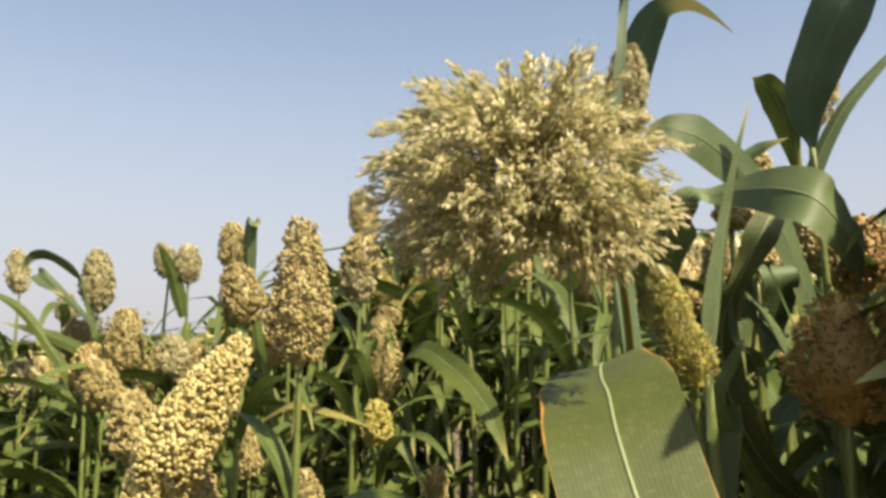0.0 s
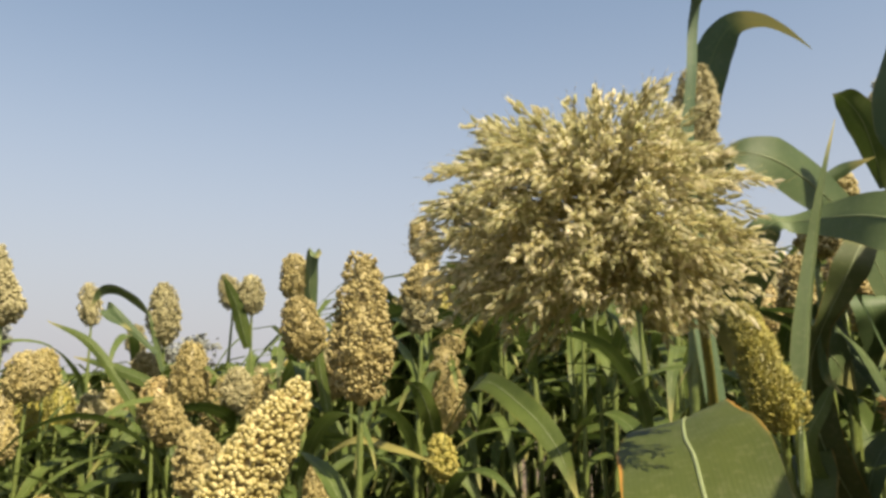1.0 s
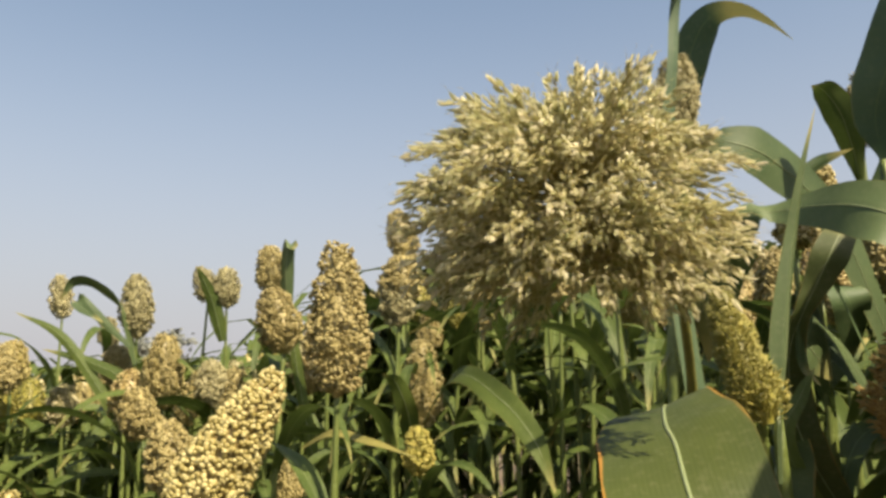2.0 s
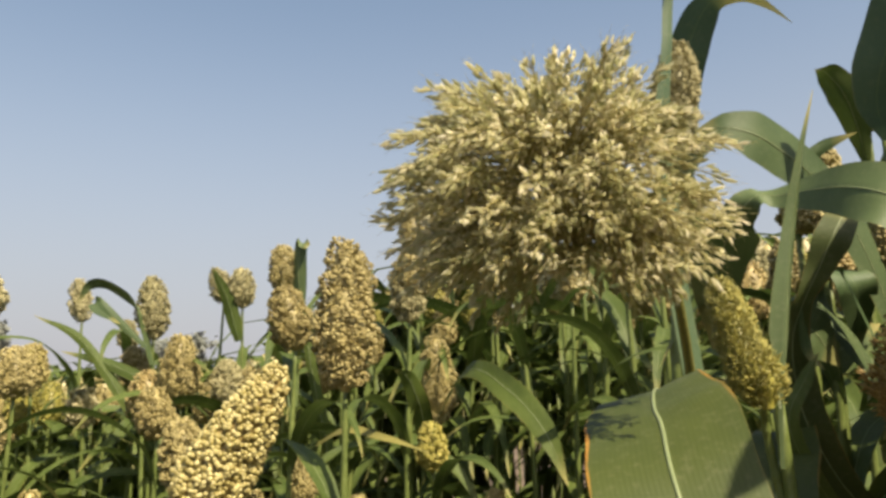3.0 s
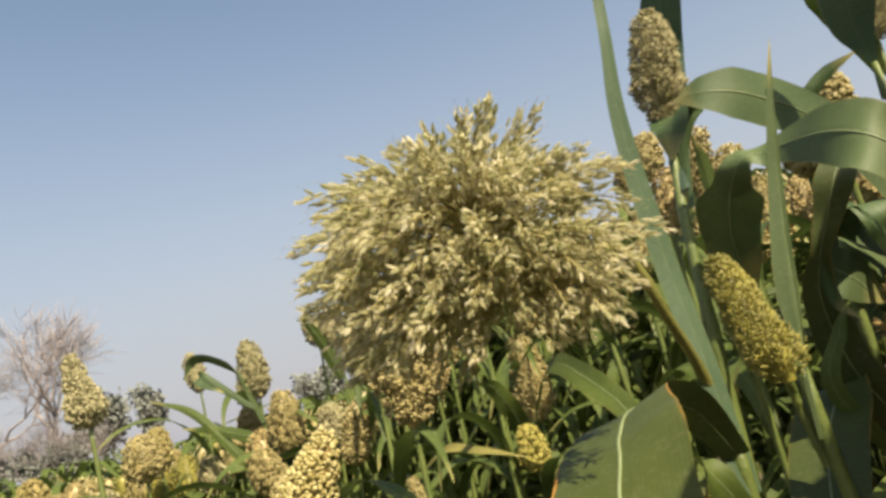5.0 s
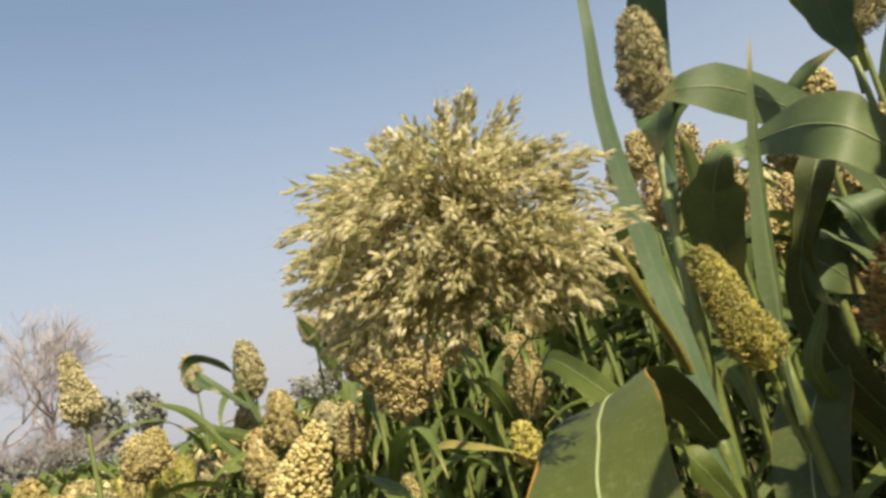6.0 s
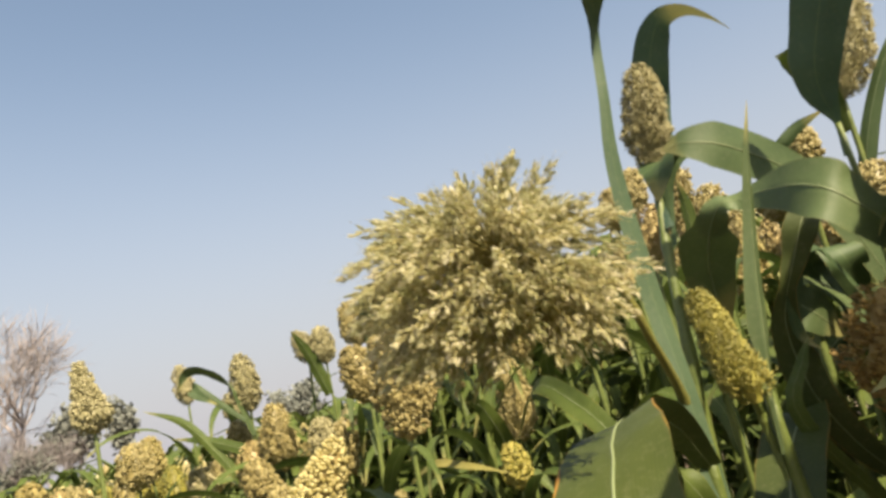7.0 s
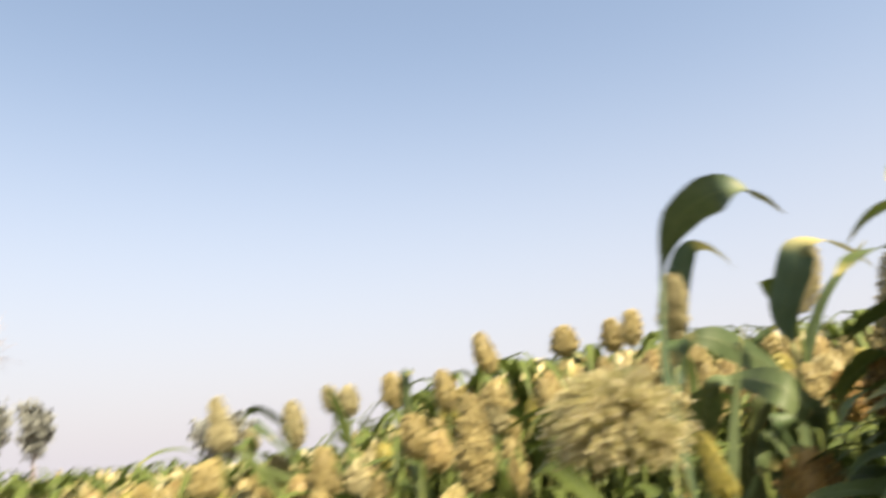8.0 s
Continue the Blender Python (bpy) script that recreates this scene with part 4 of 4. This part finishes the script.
sorghum((0.278, 1.700, 1.715), (0.312, 1.700, 1.839), 0.034, "brown", "loose", 76, "sorghum plant with a loose light-brown seed head", 3, 70, 14, drop=(0.2, 0.6), relief=1.2)
sorghum((0.425, 1.800, 1.771), (0.465, 1.800, 1.870), 0.036, "ripe", "loose", 77, "sorghum plant with a loose light-brown seed head", 3, 70, 14, drop=(0.2, 0.6), relief=1.2)
sorghum((0.534, 1.300, 1.615), (0.562, 1.300, 1.678), 0.026, "brown", "loose", 78, NEAR, 1, 80, 12, drop=(0.3, 0.6))
sorghum((0.400, 1.9, 1.745), (0.419, 1.9, 1.868), 0.037, "brown", "oval", 75, NEAR, 3, 100, 16, drop=(0.2, 0.6), form=OCTA, grain=0.0036, relief=1.0)


leaf_part(v1, world([(-0.467, 2.250, 1.181), (-0.497, 2.250, 1.335), (-0.538, 2.270, 1.510), (-0.570, 2.300, 1.661), (-0.592, 2.320, 1.775)], np.array(v1.location)), 0.044,
          (0.9, -0.4, 0), LEAF, "upright light-green leaf along the stalk", True, fold=0.3, n=22, seed=94, widths=[0.8, 1.0, 0.9, 0.6, 0.05])
leaf_part(slim, world([(-0.483, 2.100, 1.315), (-0.386, 2.000, 1.360), (-0.270, 1.900, 1.346), (-0.156, 1.850, 1.313)], np.array(slim.location)), 0.030,
          (0.1, 0.8, 0.5), LEAF_DRY, "straw-coloured leaf pointing sideways", False, fold=0.25, n=18, seed=95, widths=[0.6, 1.0, 0.8, 0.03])
leaf_part(slim, world([(-0.169, 2.200, 1.378), (-0.070, 2.000, 1.502), (0.032, 1.800, 1.446), (0.100, 1.720, 1.363), (0.140, 1.700, 1.257)], np.array(slim.location)), 0.062,
          (0.5, 0.2, 0.8), LEAF, "arching leaf", True, fold=0.2, n=24, seed=96, widths=[0.4, 0.8, 1.0, 0.8, 0.05])
leaf_part(slim, world([(-0.179, 2.200, 1.243), (-0.188, 2.100, 1.332), (-0.197, 2.000, 1.421), (-0.218, 1.950, 1.484), (-0.244, 1.900, 1.504)], np.array(slim.location)), 0.055,
          (0.8, 0.1, 0.5), LEAF, "arching leaf", True, fold=0.2, n=24, seed=97, widths=[0.4, 0.9, 1.0, 0.7, 0.05])
leaf_part(f1, world([(-1.02, 2.30, 1.30), (-1.125, 2.25, 1.49), (-1.245, 2.25, 1.632), (-1.385, 2.25, 1.700)], np.array(f1.location)), 0.036,
          (0.3, 0.2, 0.9), LEAF, "straight narrow leaf", True, fold=0.35, n=18, seed=91, widths=[0.8, 1.0, 0.8, 0.03])
leaf_part(f1, world([(-0.92, 2.28, 1.38), (-1.02, 2.25, 1.490), (-1.16, 2.25, 1.555), (-1.29, 2.25, 1.590)], np.array(f1.location)), 0.042,
          (0.3, 0.2, 0.9), LEAF, "straight narrow leaf", True, fold=0.35, n=18, seed=92, widths=[0.8, 1.0, 0.8, 0.03])
leaf_part(f1, world([(-1.07, 2.33, 1.60), (-1.16, 2.28, 1.700), (-1.20, 2.26, 1.735), (-1.18, 2.25, 1.710), (-1.11, 2.24, 1.665)], np.array(f1.location)), 0.045,
          (0.4, 0.3, 0.8), LEAF_DARK, "folded leaf beside the head", False, fold=0.3, n=18, seed=93, widths=[0.3, 0.7, 1.0, 0.8, 0.03])


# ---------------------------------------------------------------- the field behind
def clear_of(x, y, spots, gap):
    return all((x - a) ** 2 + (y - b) ** 2 > gap * gap for a, b in spots)


TAKEN = [(o.location.x, o.location.y) for o in scene.objects if o.name.startswith("sorghum_plant")]


def field_height(x, y, rnd):
    """How high the heads reach: set by direction from the viewer to fit the camera's skyline."""
    rise = float(np.interp(x / y, (-0.7, -0.5, -0.33, -0.29, -0.22, -0.14, 0.0, 0.35), (0.02, 0.03, 0.042, 0.05, 0.085, 0.130, 0.165, 0.18)))
    return min(1.46 + y * rise, 2.15) - abs(rnd.normal(0, 0.06))


def field_spots():
    rnd = np.random.RandomState(7)
    spots = []
    for row in range(-22, 23):
        for k in range(0, 13):
            x, y = row * 0.25 + rnd.normal(0, 0.05), 0.35 + k * 0.25 + rnd.normal(0, 0.06)
            if abs(x + 0.15) > 1.05 + 0.62 * y or y < 1.35 and -0.95 < x < 0.62 or y < 1.8 and abs(x + 0.1) < 0.35 or y < 1.8 and 0.1 < x < 0.56:
                continue
            if y < 0.75 and -1.15 < x < 0.75 or not clear_of(x, y, TAKEN, 0.11):
                continue
            spots.append((x, y))
    return spots


def variant(seed, at, height):
    rnd = np.random.RandomState(seed)
    kinds = ["ripe", "ripe", "grey", "cream", "brown", "ripe", "green", "ripe"]
    ln = rnd.uniform(0.12, 0.17)
    lean = rnd.normal(0, 0.02, 2)
    base = (at[0] + lean[0], at[1] + lean[1], height - ln)
    tip = (base[0] + lean[0], base[1] + lean[1], height)
    return sorghum(base, tip, rnd.uniform(0.034, 0.048), kinds[seed % 8], ["oval", "cone", "oval", "loose"][seed % 4], seed, "green sorghum plant with a seed head in the rows",
                   leaves=7, clusters=54, per=8, grain=0.0047, form=OCTA, foot=(at[0], at[1]), drop=(0.14, 1.0), reach=(0.45, 0.7), width=0.05, rise=(42, 66))


rows_rnd = np.random.RandomState(9)
made = []
for i, (x, y) in enumerate(field_spots()):
    h = field_height(x, y, rows_rnd)
    if y < 2.1 and -1.2 < x < 0.0:      # cut down so they don't cover the first heads in the camera's view
        h -= 0.24 if x < -0.45 else 0.42
    elif 1.75 < y < 2.45 and -0.35 < x < 0.34:
        h -= 0.60
    if i % 7 == 0 and len(made) < 12:
        ob = variant(100 + len(made), (x, y), h)
        made.append((ob, h))
    elif made:
        ob, h0 = made[rows_rnd.randint(len(made))]
        s = h / h0
        m = Matrix.Translation((x, y, 0)) @ Matrix.Rotation(rows_rnd.uniform(0, 6.28), 4, "Z") @ Matrix.Diagonal((s, s, s, 1))
        copy_thing(ob, m)


# unseen rows beside the viewer, thick with short leaves, added to cast shade
shade_rnd = np.random.RandomState(33)
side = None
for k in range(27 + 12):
    x, y = 0.68 + 0.21 * (k % 3) + shade_rnd.normal(0, 0.03), -0.12 + 0.09 * (k // 3) + shade_rnd.normal(0, 0.02)
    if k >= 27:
        x, y = 0.62 + shade_rnd.normal(0, 0.02), -0.15 + 0.08 * (k - 27)
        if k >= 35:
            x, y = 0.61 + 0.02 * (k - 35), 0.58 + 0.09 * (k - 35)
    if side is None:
        side = sorghum((x, y, 1.68), (x + 0.01, y, 1.83), 0.04, "ripe", "oval", 88, "leafy green sorghum plant added out of view for shade", leaves=14, clusters=60, per=13,
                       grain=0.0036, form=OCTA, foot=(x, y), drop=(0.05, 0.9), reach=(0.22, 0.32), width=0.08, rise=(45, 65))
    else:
        s = shade_rnd.uniform(1.0, 1.1) * (0.96 if k >= 27 else 1.0 if y < 0.2 else 1.05)
        copy_thing(side, Matrix.Translation((x, y, 0)) @ Matrix.Rotation(shade_rnd.uniform(0, 6.28), 4, "Z") @ Matrix.Diagonal((s, s, s, 1)))


# low leafy tillers past the last plants of that row, added for their shade
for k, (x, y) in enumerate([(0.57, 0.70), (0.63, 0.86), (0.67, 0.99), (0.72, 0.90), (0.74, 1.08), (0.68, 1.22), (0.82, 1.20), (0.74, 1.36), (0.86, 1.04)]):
    sorghum((x, y, 1.58), (x, y + 0.01, 1.70), 0.036, "russet", "oval", 310 + k, "short leafy sorghum plant with a brown head, added for shade", leaves=11, clusters=60, per=11,
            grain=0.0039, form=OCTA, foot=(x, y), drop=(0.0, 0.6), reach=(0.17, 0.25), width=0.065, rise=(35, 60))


# ---------------------------------------------------------------- the stand far off
def far_stand():
    """Rows past those that can be told apart: stalks, leaves and heads in one mesh."""
    rnd = np.random.RandomState(21)
    geo = Geo()
    spots = []
    while len(spots) < 2300:
        y = 3.55 + 36 * rnd.rand() ** 2.4
        x = rnd.uniform(-0.95, 0.85) * (y + 1.2)
        spots.append((x, y))
    # unseen rest of the field, either side of a gap left for the camera
    for row in range(-36, 37):
        for k in range(-14, 22):
            x, y = row * 0.27 + rnd.normal(0, 0.05), k * 0.27 + rnd.normal(0, 0.06)
            inside = abs(x + 0.15) < 1.1 + 0.62 * y if y > 0.3 else -1.35 < x < 1.3
            if y > 3.5 or inside:
                continue
            spots.append((x, y))
    for _ in range(900):
        y = 3.6 + 26 * rnd.rand() ** 1.6
        x = rnd.choice((-1, 1)) * rnd.uniform(0.9, 1.7) * (y + 2)
        spots.append((x, y))
    for n, (x, y) in enumerate(spots):
        aside = y < 3.5 or abs(x) > 0.9 * (y + 2)
        h = 1.62 + rnd.normal(0, 0.07) if aside else field_height(x, y, rnd) if y < 7 else 1.58 + 0.4 * min(max((x / y + 0.3) / 0.4, 0), 1) + rnd.normal(0, 0.06)
        ln, r = rnd.uniform(0.13, 0.19), rnd.uniform(0.036, 0.052)
        base = np.array([x, y, h - ln])
        tube(geo, [(x, y, 0.0), (x, y, h - ln)], [0.012, 0.006], 4, 0)
        near = y < 11 and not aside
        us = np.linspace(0, 1, 6 if near else 4)
        rad = np.maximum(r * head_profile(us, "oval"), 0.003)
        tube(geo, base + us[:, None] * np.array([rnd.normal(0, 0.02), 0, ln]), rad * 0.85, 6, 1 + n % 3)
        if near:
            k = 40 if y < 6 else 22
            u, a = rnd.rand(k), rnd.rand(k) * 6.283
            rr = r * 0.85 * head_profile(u, "oval")
            pl = base + np.stack([rr * np.cos(a), rr * np.sin(a), u * ln], -1)
            scatter(geo, OCTA, pl, rnd.normal(size=(k, 3)) + (0, 0, 1), np.full((k, 3), 0.0080 if y < 6 else 0.0088), 1 + n % 3, rnd)
        for q in range(5 if near else 3 if aside else 4):
            az = rnd.uniform(0, 6.28)
            z0 = h - ln - 0.05 - 0.2 * q * rnd.uniform(0.6, 1.2)
            d = np.array([math.cos(az), math.sin(az), 0])
            length = rnd.uniform(0.4, 0.65)
            pts = [(x, y, z0), np.array([x, y, z0 + 0.42 * length]) + d * length * 0.35, np.array([x, y, z0 + 0.38 * length]) + d * length * 0.65,
                   np.array([x, y, z0 + 0.02 * length]) + d * length * 0.92]
            ribbon(geo, pts, 0.06, (-d[1], d[0], 0), 0.3, 5 if aside or y > 8 else 6, 2, 0.0, n, None, 4)
    ob = new("sorghum_stand", geo.mesh("sorghum_stand", [STALK, GRAIN["ripe"], GRAIN["grey"], GRAIN["cream"], LEAF]))
    return tagged(ob, "far rows of ripening sorghum with tan heads", "sorghum field", kind="stuff")


far_stand()


# ---------------------------------------------------------------- trees on the horizon
def tree(x, y, height, spread, seed, bare=False, label=""):
    """A tree: tapered trunk, forking limbs, and leaves in loose clumps, or bare twigs."""
    rnd = np.random.RandomState(seed)
    ob = thing("tree", (x, y, 0), label, "tree", "trees beyond the field")
    wood, ends = Geo(), []

    def limb(p, d, ln, r, level):
        q = p + d * ln
        mid = (p + q) / 2 + rnd.normal(0, 0.06 * ln, 3)
        tube(wood, spline([p, mid, q], 5), np.linspace(r, r * 0.6, 5), 6 if level < 2 else 4)
        if level == (5 if bare else 4):
            ends.append((q, d))
            return
        if level >= 2:
            ends.append((q, d))
        for _ in range(rnd.randint(2, 4) if level else 4):
            e = unit(d + rnd.normal(0, 0.5, 3) * np.array([spread, spread, 0.6]) + (0, 0, 0.25))
            limb(q, e, ln * rnd.uniform(0.6, 0.85), r * 0.58, level + 1)

    limb(np.array([0, 0, -0.1]), np.array([0.03, 0, 1.0]), height * 0.27, height * 0.025, 0)
    part("trunk", wood, HAZED_BARK, ob)
    crown = Geo()
    q = np.array([e[0] for e in ends])
    if bare:
        k = 3
        places = np.repeat(q, k, 0)
        axes = unit(np.repeat(np.array([e[1] for e in ends]), k, 0) + rnd.normal(0, 0.5, (len(places), 3)))
        ln = height * rnd.uniform(0.04, 0.09, (len(places), 1))
        scatter(crown, OCTA, places + axes * ln, axes, np.hstack([ln * 0.02, ln * 0.02, ln]), 0, rnd)
        part("crown", crown, HAZED_BARK, ob, "bare thin twigs")
    else:
        k = 26
        places = np.repeat(q, k, 0) + rnd.normal(0, height * (0.045 if spread > 0.3 else 0.03), (len(q) * k, 3))
        sz = height * rnd.uniform(0.010, 0.024, (len(places), 1))
        scatter(crown, OCTA, places, rnd.normal(size=places.shape), np.hstack([sz, sz * 0.12, sz * 1.6]), 0, rnd)
        part("crown", crown, HAZED_FOLIAGE, ob, "grey-green leaves, paled for haze", False)
    return ob


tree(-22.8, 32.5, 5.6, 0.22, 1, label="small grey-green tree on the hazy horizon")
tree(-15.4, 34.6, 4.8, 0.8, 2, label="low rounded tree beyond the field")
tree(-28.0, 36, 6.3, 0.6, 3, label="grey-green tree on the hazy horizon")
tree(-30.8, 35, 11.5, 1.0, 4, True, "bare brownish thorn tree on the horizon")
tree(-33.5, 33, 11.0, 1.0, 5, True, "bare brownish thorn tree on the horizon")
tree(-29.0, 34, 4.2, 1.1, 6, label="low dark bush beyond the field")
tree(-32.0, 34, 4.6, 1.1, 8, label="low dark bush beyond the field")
tree(-30.4, 33.5, 5.6, 1.2, 9, True, "bare twiggy thorn bush beyond the field")
tree(-33.0, 33, 6.0, 1.2, 10, True, "bare twiggy thorn bush beyond the field")
tree(-27.8, 34, 4.8, 1.2, 11, True, "bare twiggy thorn bush beyond the field")
